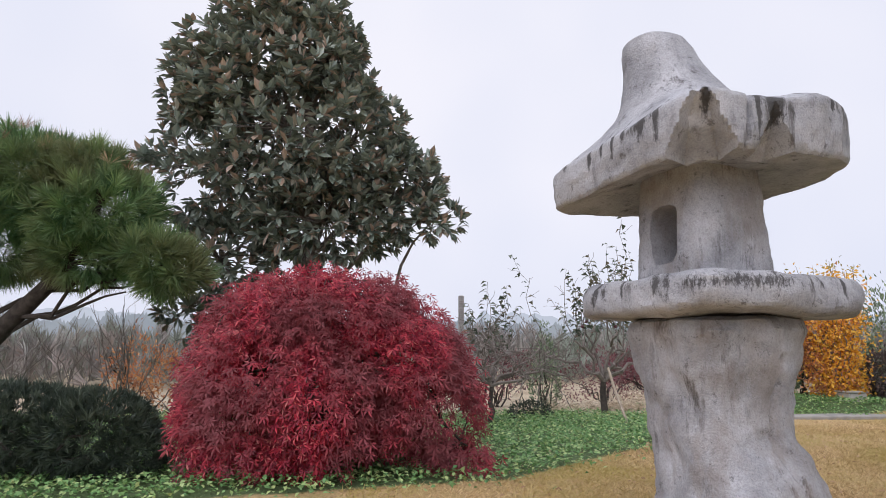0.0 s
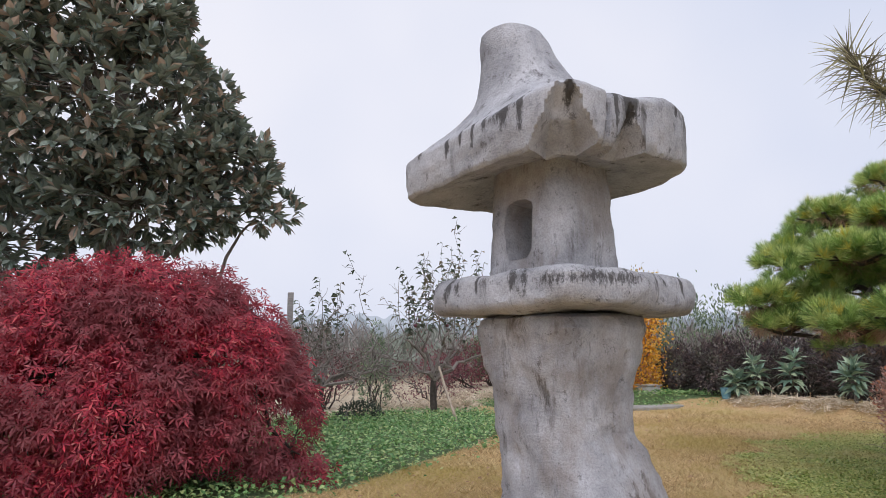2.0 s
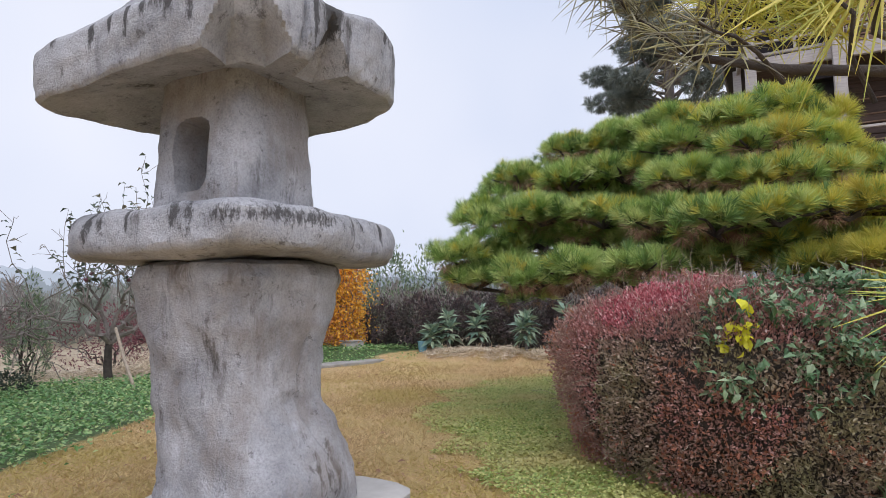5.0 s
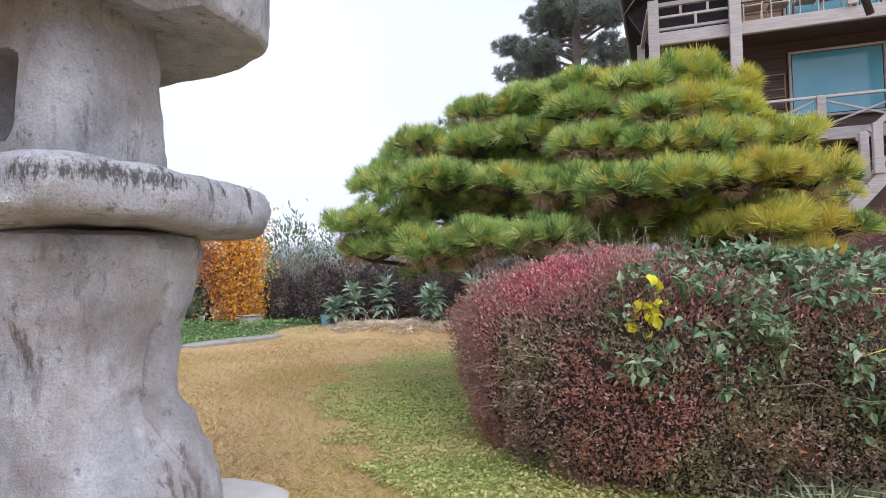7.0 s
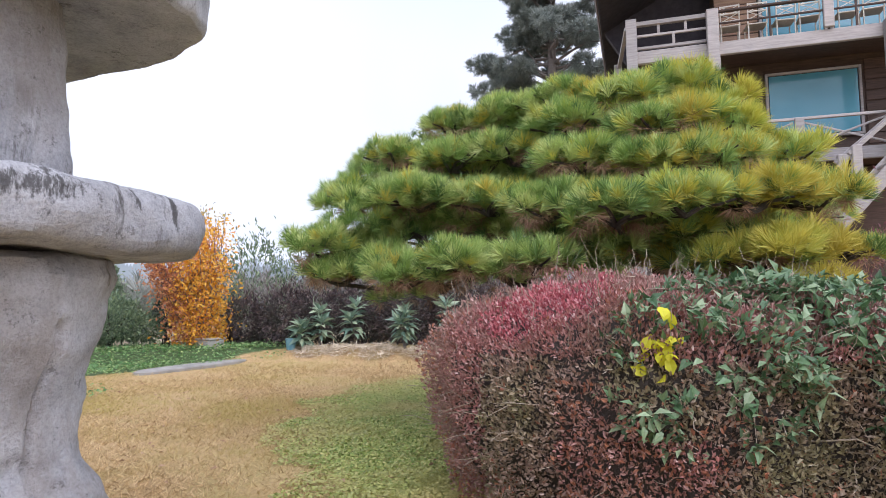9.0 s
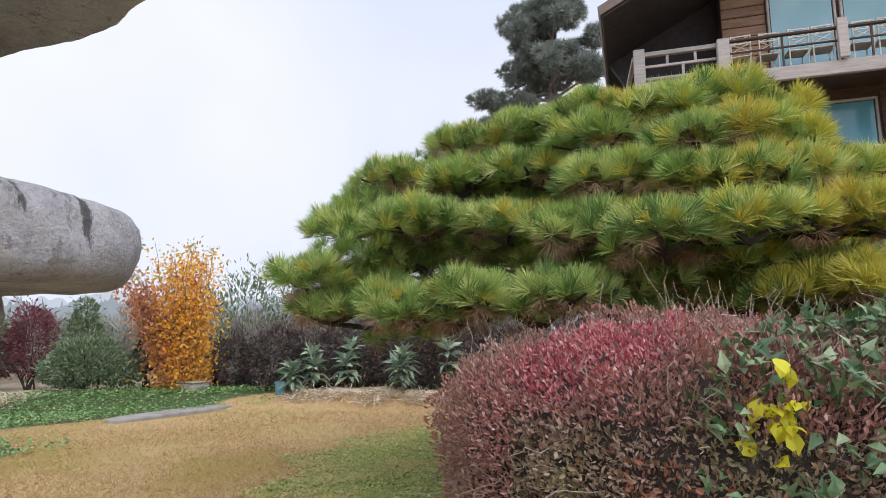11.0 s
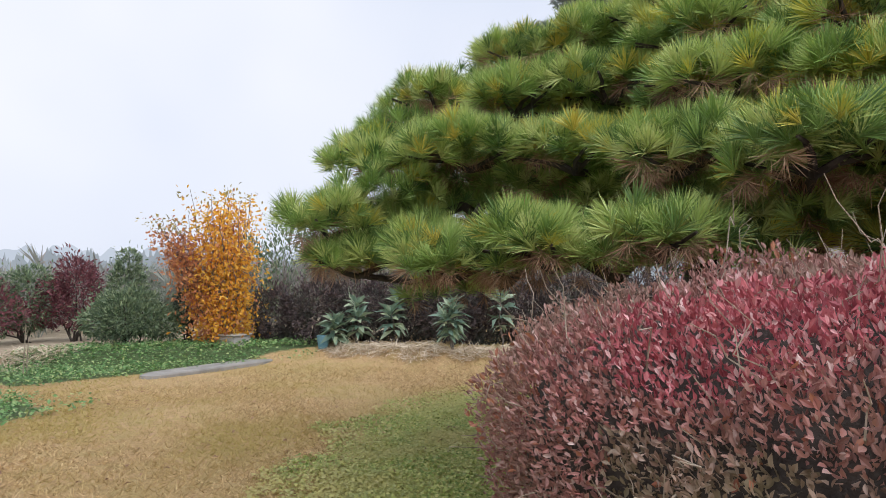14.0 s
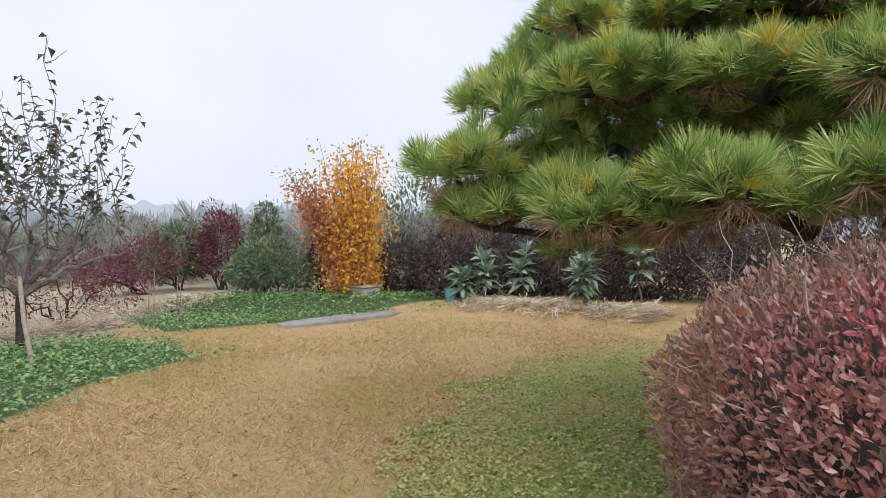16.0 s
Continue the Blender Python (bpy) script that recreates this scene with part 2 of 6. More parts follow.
FRUIT_LEAF = leaf_mat("fruit_tree_leaf", [(0.0, (0.07, 0.10, 0.07)), (0.7, (0.15, 0.17, 0.12)), (1.0, (0.26, 0.20, 0.13))], None, 0.5, 0.25)
THICKET = leaf_mat("leafless_scrub", [(0.0, (0.24, 0.22, 0.21)), (0.6, (0.34, 0.31, 0.29)), (1.0, (0.36, 0.30, 0.28))], (0.26, 0.29, 0.24), 0.9, 0.2, 0.25)
GREY_WOOD = wood_mat("weathered_grey_wood", (0.30, 0.28, 0.28), (0.50, 0.475, 0.47))
DARK_WOOD = wood_mat("dark_stained_plank", (0.045, 0.030, 0.026), (0.12, 0.075, 0.06))
BROWN_WOOD = wood_mat("brown_plank", (0.20, 0.12, 0.08), (0.38, 0.25, 0.17))
SOFFIT = plain_mat("near_black_board", (0.022, 0.019, 0.026), (0.05, 0.042, 0.05), 6, 0.8)
ROOF = plain_mat("grey_brown_shingle", (0.16, 0.13, 0.12), (0.27, 0.22, 0.20), 6, 0.9)
WHITE_PAINT = plain_mat("off_white_paint", (0.66, 0.62, 0.55), (0.80, 0.77, 0.70), 10, 0.5, 0.1)
POT = plain_mat("dark_plastic_pot", (0.025, 0.025, 0.028), (0.06, 0.06, 0.06), 8, 0.6, 0.1)
BLUE_PAINT = plain_mat("faded_blue_plastic", (0.10, 0.26, 0.34), (0.20, 0.38, 0.45), 8, 0.5, 0.1)
APPLE = plain_mat("dark_red_fruit", (0.10, 0.03, 0.05), (0.20, 0.06, 0.08), 12, 0.4, 0.1)
# ridge and woods glow; the haze before them is in these pale colours
HILL_FAR = emit_mat("far_ridge_painted_haze", (0.47, 0.53, 0.62), (0.54, 0.59, 0.67), 0.02)
HILL_MID = emit_mat("woods_painted_haze", (0.25, 0.29, 0.33), (0.36, 0.40, 0.44), 0.06)

GLASS, nt_g, b_g, co_g, _ = start("tinted_window_glass", 0.06)
nt_g.links.new(ramp(nt_g, noise_tex(nt_g, co_g, 0.7, 2), [(0.3, (0.09, 0.29, 0.38)), (0.7, (0.14, 0.36, 0.46))]), b_g.inputs["Base Color"])
b_g.inputs["Coat Weight"].default_value = 0.4
b_g.inputs["Coat Roughness"].default_value = 0.03

GROUND, nt_g, b_g, co_g, _ = start("garden_ground", 0.95)
zone = nt_g.nodes.new("ShaderNodeVertexColor")
zone.layer_name = "zone"
zs = nt_g.nodes.new("ShaderNodeSeparateColor")
nt_g.links.new(zone.outputs[0], zs.inputs[0])
n_big, n_mid, n_fine = noise_tex(nt_g, co_g, 0.35, 4), noise_tex(nt_g, co_g, 3.0, 5), noise_tex(nt_g, co_g, 26, 6, 0.8)
lawn = ramp(nt_g, n_big, [(0.3, (0.50, 0.335, 0.16)), (0.5, (0.58, 0.40, 0.205)), (0.7, (0.50, 0.39, 0.155))])
lawn = blend(nt_g, 0.6, lawn, ramp(nt_g, n_fine, [(0.32, (0.30, 0.27, 0.20)), (0.58, (1, 1, 1))]), "MULTIPLY")
lawn = blend(nt_g, ramp(nt_g, n_mid, [(0.45, (0, 0, 0)), (0.7, (0.55, 0.55, 0.55))]), lawn, (0.36, 0.31, 0.10))


def zone_mask(sock, lo, hi):
    """A zone's edge, broken up by the mid noise."""
    n = nt_g.nodes.new("ShaderNodeMath")
    n.operation = "MULTIPLY_ADD"
    n.inputs[1].default_value = 0.5
    nt_g.links.new(n_mid, n.inputs[0])
    nt_g.links.new(sock, n.inputs[2])
    return ramp(nt_g, n.outputs[0], [(lo, (0, 0, 0)), (hi, (1, 1, 1))])


clover = ramp(nt_g, n_fine, [(0.3, (0.30, 0.31, 0.10)), (0.6, (0.50, 0.48, 0.17)), (0.8, (0.60, 0.52, 0.22))])
cover = ramp(nt_g, n_fine, [(0.3, (0.04, 0.07, 0.025)), (0.7, (0.13, 0.19, 0.07))])
field = ramp(nt_g, n_mid, [(0.3, (0.32, 0.25, 0.17)), (0.7, (0.50, 0.42, 0.30))])
g_col = blend(nt_g, zone_mask(zs.outputs[0], 0.55, 0.95), lawn, clover)
g_col = blend(nt_g, zone_mask(zs.outputs[1], 0.60, 0.85), g_col, cover)
g_col = blend(nt_g, zone_mask(zs.outputs[2], 0.60, 0.85), g_col, field)
nt_g.links.new(g_col, b_g.inputs["Base Color"])
bump(nt_g, b_g, n_fine, 0.8, 0.02)


# ---- mesh tools ----
rng = np.random.default_rng(7)


def to_mesh(name, verts, faces, mats, slot=None, smooth=False):
    """A mesh from arrays: faces all triangles or all quads."""
    verts, faces = np.asarray(verts, np.float32), np.asarray(faces, np.int32)
    me = bpy.data.meshes.new(name)
    me.vertices.add(len(verts))
    me.vertices.foreach_set("co", verts.ravel())
    k = faces.shape[1]
    me.loops.add(faces.size)
    me.loops.foreach_set("vertex_index", faces.ravel())
    me.polygons.add(len(faces))
    me.polygons.foreach_set("loop_start", np.arange(len(faces), dtype=np.int32) * k)
    for m in mats if isinstance(mats, (list, tuple)) else [mats]:
        me.materials.append(m)
    if slot is not None:
        me.polygons.foreach_set("material_index", np.asarray(slot, np.int32))
    me.polygons.foreach_set("use_smooth", np.full(len(faces), smooth))
    me.update(calc_edges=True)
    return me


def thing(name, at, label, category, group="", kind=""):
    ob = new(name)
    ob.location = at
    ob.empty_display_size = 0.1
    return tagged(ob, label, category, group, kind)


def arr_part(name, verts, faces, mats, parent, label="", smooth=False, kind="", world_space=True):
    """Array mesh as one part under a thing; vertices in world space unless told."""
    v = np.asarray(verts, float)
    if world_space and parent is not None:
        p = parent
        while p is not None:
            v = v - np.array(p.location)
            p = p.parent
    ob = new(name, to_mesh(name, v, faces, mats, smooth=smooth))
    ob.parent = parent
    return tagged(ob, label, kind=kind)


def part(name, bm, material, parent, label="", smooth=False):
    me = bpy.data.meshes.new(name)
    bm.to_mesh(me)
    bm.free()
    me.materials.append(material)
    if smooth:
        me.polygons.foreach_set("use_smooth", np.full(len(me.polygons), True))
    ob = new(name, me)
    ob.parent = parent
    return tagged(ob, label)


def box_bm(x0, x1, y0, y1, z0, z1, bevel=0.01):
    bm = bmesh.new()
    bmesh.ops.create_cube(bm, size=1, matrix=Matrix.Translation(((x0 + x1) / 2, (y0 + y1) / 2, (z0 + z1) / 2)) @ Matrix.Diagonal((x1 - x0, y1 - y0, z1 - z0, 1)))
    if bevel:
        bmesh.ops.bevel(bm, geom=bm.edges[:], offset=bevel, segments=1, affect="EDGES")
    return bm


def beam_bm(a, c, w, h, bevel=0.008):
    """A squared timber from a to c."""
    a, c = Vector(a), Vector(c)
    d = c - a
    rot = d.to_track_quat("X", "Z").to_matrix().to_4x4()
    bm = bmesh.new()
    bmesh.ops.create_cube(bm, size=1, matrix=Matrix.Translation((a + c) / 2) @ rot @ Matrix.Diagonal((d.length, w, h, 1)))
    bmesh.ops.bevel(bm, geom=bm.edges[:], offset=bevel, segments=1, affect="EDGES")
    return bm


def unit(v):
    return v / np.maximum(np.linalg.norm(v, axis=-1, keepdims=True), 1e-9)


def frames(axis, roll=None, up=None):
    """Rotation matrices whose y runs along axis; z near up where given, else by a random roll."""
    axis = unit(np.asarray(axis, float))
    n = len(axis)
    ref = rng.normal(size=(n, 3)) if up is None else np.broadcast_to(np.asarray(up, float), (n, 3)) + rng.normal(size=(n, 3)) * 0.35
    x = unit(np.cross(axis, ref))
    z = np.cross(x, axis)
    return np.stack([x, axis, z], axis=2)


def scatter(tv, tf, pos, rot, scale):
    """Copies of a template at positions, turned and scaled: arrays of vertices and faces."""
    tv, tf = np.asarray(tv, float), np.asarray(tf)
    pos, scale = np.asarray(pos, float), np.asarray(scale, float)
    if scale.ndim == 1:
        scale = scale[:, None]
    v = np.einsum("nij,nvj->nvi", rot, tv[None] * scale[:, None, :]) + pos[:, None, :]
    f = tf[None] + (np.arange(len(pos)) * len(tv))[:, None, None]
    return v.reshape(-1, 3), f.reshape(-1, tf.shape[1])


def merge(*groups):
    vs, fs, k = [], [], 0
    for v, f in groups:
        vs.append(v)
        fs.append(np.asarray(f) + k)
        k += len(v)
    return np.concatenate(vs), np.concatenate(fs)


def leaf_shape(width=0.4, fold=0.08, droop=0.1, wide_at=0.45):
    v = [(0, 0, 0), (width / 2, wide_at, fold), (0, wide_at, 0), (-width / 2, wide_at, fold), (0, 1, -droop)]
    return np.array(v), np.array([(0, 1, 2), (0, 2, 3), (1, 4, 2), (2, 4, 3)])


def oval_shape(width=0.42, fold=0.06, droop=0.1):
    """A blunt oval leaf, folded along its midrib."""
    v = [(0, 0, 0), (width * 0.38, 0.28, fold), (width / 2, 0.62, fold * 0.8), (0, 1, -droop), (-width / 2, 0.62, fold * 0.8), (-width * 0.38, 0.28, fold), (0, 0.5, -0.01)]
    return np.array(v), np.array([(6, 0, 1), (6, 1, 2), (6, 2, 3), (6, 3, 4), (6, 4, 5), (6, 5, 0)])


def palmate_shape(lobes=7, width=0.13):
    """A finely cut hand-shaped leaf."""
    v, f = [], []
    for i in range(lobes):
        a = (i / (lobes - 1) - 0.5) * 3.6
        ln = 1.0 - 0.45 * abs(a) / 1.8
        d, s = np.array([math.sin(a), math.cos(a), -0.12 * abs(a)]), np.array([math.cos(a), -math.sin(a), 0])
        k = len(v)
        v += [d * 0.05 - s * width * 0.3, d * ln * 0.5 + s * width / 2, d * ln, d * ln * 0.5 - s * width / 2]
        f += [(k, k + 1, k + 3), (k + 1, k + 2, k + 3)]
    return np.array(v), np.array(f)


def tuft_shape(count, width, seed, spread=(0.25, 1.25), shoot=0.35):
    """A pine shoot: needles fanned out of one bud, joined there; length about 1."""
    g = np.random.default_rng(seed)
    v, f = [(0, -shoot * 0.5, 0)], []
    for i in range(count):
        a = g.uniform(0, 2 * math.pi)
        s = g.uniform(*spread)
        d = np.array([math.sin(s) * math.cos(a), math.cos(s), math.sin(s) * math.sin(a)])
        side = unit(np.cross(d, g.normal(size=3)))
        ln = g.uniform(0.7, 1.0)
        k = len(v)
        mid = d * ln * 0.45
        v += [mid - side * width / 2, mid + side * width / 2, d * ln + np.array([0, 0.05, 0])]
        f += [(0, k, k + 1), (k, k + 2, k + 1)]
    return np.array(v, float), np.array(f)


def tube(points, radii, sides=6):
    """A tapered limb along points."""
    p, r = np.asarray(points, float), np.asarray(radii, float)
    t = unit(np.gradient(p, axis=0))
    x = unit(np.cross(t, np.array([0.31, 0.17, 0.93]) if abs(t[0][2]) < 0.9 else np.array([0.93, 0.31, 0.05])))
    y = np.cross(t, x)
    a = np.linspace(0, 2 * math.pi, sides, endpoint=False)
    v = (p[:, None] + r[:, None, None] * (np.cos(a)[None, :, None] * x[:, None] + np.sin(a)[None, :, None] * y[:, None])).reshape(-1, 3)
    f = []
    for i in range(len(p) - 1):
        for j in range(sides):
            a0, a1 = i * sides + j, i * sides + (j + 1) % sides
            f += [(a0, a1, a1 + sides), (a0, a1 + sides, a0 + sides)]
    top = (len(p) - 1) * sides
    f += [(top, top + j, top + j + 1) for j in range(1, sides - 1)]
    return v, np.array(f)


def limb_path(a, c, n=7, sag=0.1, wob=0.05):
    a, c = np.asarray(a, float), np.asarray(c, float)
    t = np.linspace(0, 1, n)[:, None]
    ln = np.linalg.norm(c - a)
    p = a + (c - a) * t + rng.normal(size=(n, 3)) * wob * ln * np.sin(np.pi * t)
    p[:, 2] += sag * ln * np.sin(np.pi * t[:, 0])
    return p


def branching(base, direction, length, radius, depth, spread=0.6, kids=3, up=0.15, shrink=0.68, tips=None):
    """A branching limb system; returns (vertices, faces) and the twigs' ends with their directions."""
    groups, ends = [], []

    def grow(p, d, ln, r, lev):
        n = 5
        pts = [np.array(p, float)]
        dd = unit(np.array(d, float))
        for _ in range(n):
            dd = unit(dd + rng.normal(size=3) * 0.14 + np.array([0, 0, up * 0.25]))
            pts.append(pts[-1] + dd * ln / n)
        groups.append(tube(pts, np.linspace(r, r * 0.6, n + 1), 6 if lev == depth else (5 if lev > 1 else 3)))
        if lev == 0:
            ends.append((pts, dd))
            return
        for k in range(kids):
            i = n if k == 0 else int(rng.integers(2, n + 1))
            nd = unit(dd + rng.normal(size=3) * spread + np.array([0, 0, up]))
            grow(pts[i], nd, ln * shrink * rng.uniform(0.8, 1.15), r * 0.58, lev - 1)

    grow(base, direction, length, radius, depth)
    return merge(*groups), ends


def ball_points(blobs, n, shell=0.6, floor=None):
    """Random places in a set of ellipsoids (x, y, z, rx, ry, rz), thicker towards their skins, with outward directions."""
    blobs = np.asarray(blobs, float)
    w = (blobs[:, 3] * blobs[:, 4] + blobs[:, 4] * blobs[:, 5] + blobs[:, 3] * blobs[:, 5])
    pick = rng.choice(len(blobs), size=n, p=w / w.sum())
    d = unit(rng.normal(size=(n, 3)))
    r = shell + (1 - shell) * rng.random((n, 1)) ** 0.5
    p = blobs[pick, :3] + d * r * blobs[pick, 3:]
    out = unit(d / blobs[pick, 3:])
    # drop what lies deep inside another ellipsoid
    keep = np.ones(n, bool)
    for b in blobs:
        q = (p - b[:3]) / b[3:]
        keep &= (q * q).sum(1) > (shell * 0.92) ** 2
    if floor is not None:
        keep &= p[:, 2] > floor
    return p[keep], out[keep]


def land(x, y):
    """The ground's height: a level lawn, and back beds a hand's breadth higher."""
    x, y = np.asarray(x, float), np.asarray(y, float)
    t = np.clip(np.maximum(x - 11.5, 0.77 * x + 0.64 * y - 15.0) / 0.8, 0, 1)
    return 0.22 * t * t * (3 - 2 * t) * np.clip((x + 2) / 6, 0, 1)


def smooth_noise(p, scale, seed=0.0):
    return np.array([noise.noise(Vector((a * scale + seed, b * scale, c * scale))) for a, b, c in p])


def poly_distance(x, y, pts, closed=True):
    """Distance to a line of points on the plan; negative inside where closed."""
    pts = [np.array(p, float) for p in pts]
    best, inside = np.full(x.shape, 1e9), np.zeros(x.shape, bool)
    pairs = list(zip(pts, pts[1:] + pts[:1])) if closed else list(zip(pts, pts[1:]))
    for a, c in pairs:
        d = c - a
        t = np.clip(((x - a[0]) * d[0] + (y - a[1]) * d[1]) / (d @ d), 0, 1)
        best = np.minimum(best, np.hypot(x - a[0] - t * d[0], y - a[1] - t * d[1]))
        if closed and a[1] != c[1]:
            cross = ((a[1] > y) != (c[1] > y)) & (x < (c[0] - a[0]) * (y - a[1]) / (c[1] - a[1]) + a[0])
            inside ^= cross
    return np.where(inside, -best, best) if closed else best


CLOVER_LINE = [(4.9, 1.0), (5.05, 2.3), (5.95, 3.6), (7.3, 4.75), (8.8, 5.4), (11.0, 5.2), (14, 4)]
COVER_BED = [(-9, 5.2), (-1, 5.6), (2.1, 6.0), (4.4, 7.75), (5.75, 9.0), (6.9, 9.45), (7.15, 10.4), (6.6, 11.7), (5, 12.2), (2, 12), (-4, 13), (-9, 12)]
BACK_BED = [(7.6, 11.7), (9.2, 11.4), (11.3, 10.65), (12.0, 10.3), (13.0, 10.9), (12.8, 12.3), (11, 13.8), (9, 14.4), (7.6, 13.4)]
FIELD_EDGE = [(-60, 13), (-4, 13), (2, 12.2), (5, 12.4), (6.8, 11.9), (7.6, 13.2), (9, 14.6), (11.4, 14.0), (13.4, 11.6), (14.5, 10.5), (60, 10), (60, 90), (-60, 90)]

# ---- ground: one sheet to the horizon ----
far_steps = np.array([26, 32, 42, 60, 90, 150, 260, 500, 900.0])
gx = np.concatenate([-far_steps[::-1], np.linspace(-9, 20, 150), far_steps])
gy = np.concatenate([-far_steps[::-1], np.linspace(-7, 20, 140), far_steps])
GX, GY = np.meshgrid(gx, gy, indexing="ij")
rough_z = np.array([noise.noise(Vector((a * 0.6, b * 0.6, 0))) for a, b in zip(GX.ravel(), GY.ravel())]).reshape(GX.shape)
GZ = land(GX, GY) + 0.025 * rough_z * (np.hypot(GX, GY) < 30)
nx, ny = GX.shape
idx = np.arange(nx * ny).reshape(nx, ny)
gf = np.stack([idx[:-1, :-1], idx[1:, :-1], idx[1:, 1:], idx[:-1, 1:]], -1).reshape(-1, 4)
ground_me = to_mesh("ground", np.stack([GX, GY, GZ], -1).reshape(-1, 3), gf, GROUND, smooth=True)
zc = ground_me.color_attributes.new("zone", "FLOAT_COLOR", "POINT")


def soft(d, w):
    return np.clip(0.5 - d / w, 0, 1)


zr = np.clip(1.05 - poly_distance(GX, GY, CLOVER_LINE, False) / 1.15, 0, 1)
zg = np.maximum(soft(poly_distance(GX, GY, COVER_BED), 0.5), soft(poly_distance(GX, GY, BACK_BED), 0.4))
zb = soft(poly_distance(GX, GY, FIELD_EDGE), 0.6)
zc.data.foreach_set("color", np.stack([zr, zg, zb, np.ones_like(zr)], -1).astype(np.float32).ravel())
ground = tagged(new("ground", ground_me), "dry tan lawn with green clover patches and planted beds", "ground", kind="structure")


def ridge(name, dist, a0, a1, base, low, high, seed, mat, label, step=0.25, spiky=0.0):
    """Far woods on the skyline: a band of uneven crowns, thick enough to be a body."""
    ang = np.radians(np.arange(a0, a1, step))
    h = np.array([low + (high - low) * (0.5 + 0.5 * noise.noise(Vector((a * 9 + seed, 0, 0)))) + (high - low) * 0.35 * noise.noise(Vector((a * 60, seed, 0)))
                  + spiky * abs(noise.noise(Vector((a * 260, seed, 3)))) for a in ang])
    v = []
    for r, k in ((dist, 0), (dist + 4, 1), (dist + 30, 0.9), (dist + 40, 0)):
        v.append(np.stack([r * np.cos(ang), r * np.sin(ang), base + (h - base) * k], -1))
    v = np.concatenate(v)
    n = len(ang)
    f = [(j * n + i, j * n + i + 1, (j + 1) * n + i + 1, (j + 1) * n + i) for j in range(3) for i in range(n - 1)]
    return tagged(new(name, to_mesh(name, v, f, mat)), label, "backdrop", kind="structure")


ridge("backdrop_far_ridge", 330, -60, 200, -2, 13, 27, 3.0, HILL_FAR, "wooded ridge on the skyline with pale haze painted in")
ridge("backdrop_woods", 140, -60, 200, -2, 4.5, 10, 8.0, HILL_MID, "grey-green belt of woods with haze painted in", 0.12, 4.0)


# ---- stone lantern ----
LC = np.array([3.03, 3.93])
LANTERN = thing("stone_lantern", (LC[0], LC[1], 0), "tall weathered grey granite garden lantern with stained broad roof", "stone lantern")


def squared(theta, p):
    a = theta - radians(191)
    return (np.abs(np.cos(a)) ** p + np.abs(np.sin(a)) ** p) ** (-1 / p)


def stone_body(profile, p, seed, rough, centre, dents=None, na=96):
    """A hewn block turned out of a profile of (half-width, z), squared in plan with softened corners and an uneven skin."""
    prof = np.array(profile, float)
    th = np.linspace(0, 2 * math.pi, na, endpoint=False)
    v = []
    for a, z in prof:
        r = a * squared(th, p)
        v.append(np.stack([centre[0] + r * np.cos(th), centre[1] + r * np.sin(th), np.full(na, z)], -1))
    v = np.array(v)
    flat = v.reshape(-1, 3)
    d = rough * 0.8 * smooth_noise(flat, 1.7, seed) + rough * 0.55 * smooth_noise(flat, 5.0, seed + 9) + rough * 0.30 * smooth_noise(flat, 15.0, seed + 4)
    rad = flat[:, :2] - np.array(centre)
    rl = np.maximum(np.linalg.norm(rad, axis=1, keepdims=True), 1e-6)
    flat[:, :2] += rad / rl * d[:, None] * np.minimum(rl / 0.2, 1)
    flat[:, 2] += 0.5 * rough * smooth_noise(flat, 2.3, seed + 20) + 0.25 * rough * smooth_noise(flat, 7.0, seed + 25)
    v = flat.reshape(v.shape)
    if dents:
        v = dents(v, th, prof)
    n = len(prof)
    f = [(i * na + j, i * na + (j + 1) % na, (i + 1) * na + (j + 1) % na, (i + 1) * na + j) for i in range(n - 1) for j in range(na)]
    return v.reshape(-1, 3), f


def curve_profile(keys, n):
    keys = np.array(keys, float)
    s = np.concatenate([[0], np.cumsum(np.hypot(*np.diff(keys, axis=0).T))])
    t = np.linspace(0, s[-1], n)
    return np.stack([np.interp(t, s, keys[:, 0]), np.interp(t, s, keys[:, 1])], -1)


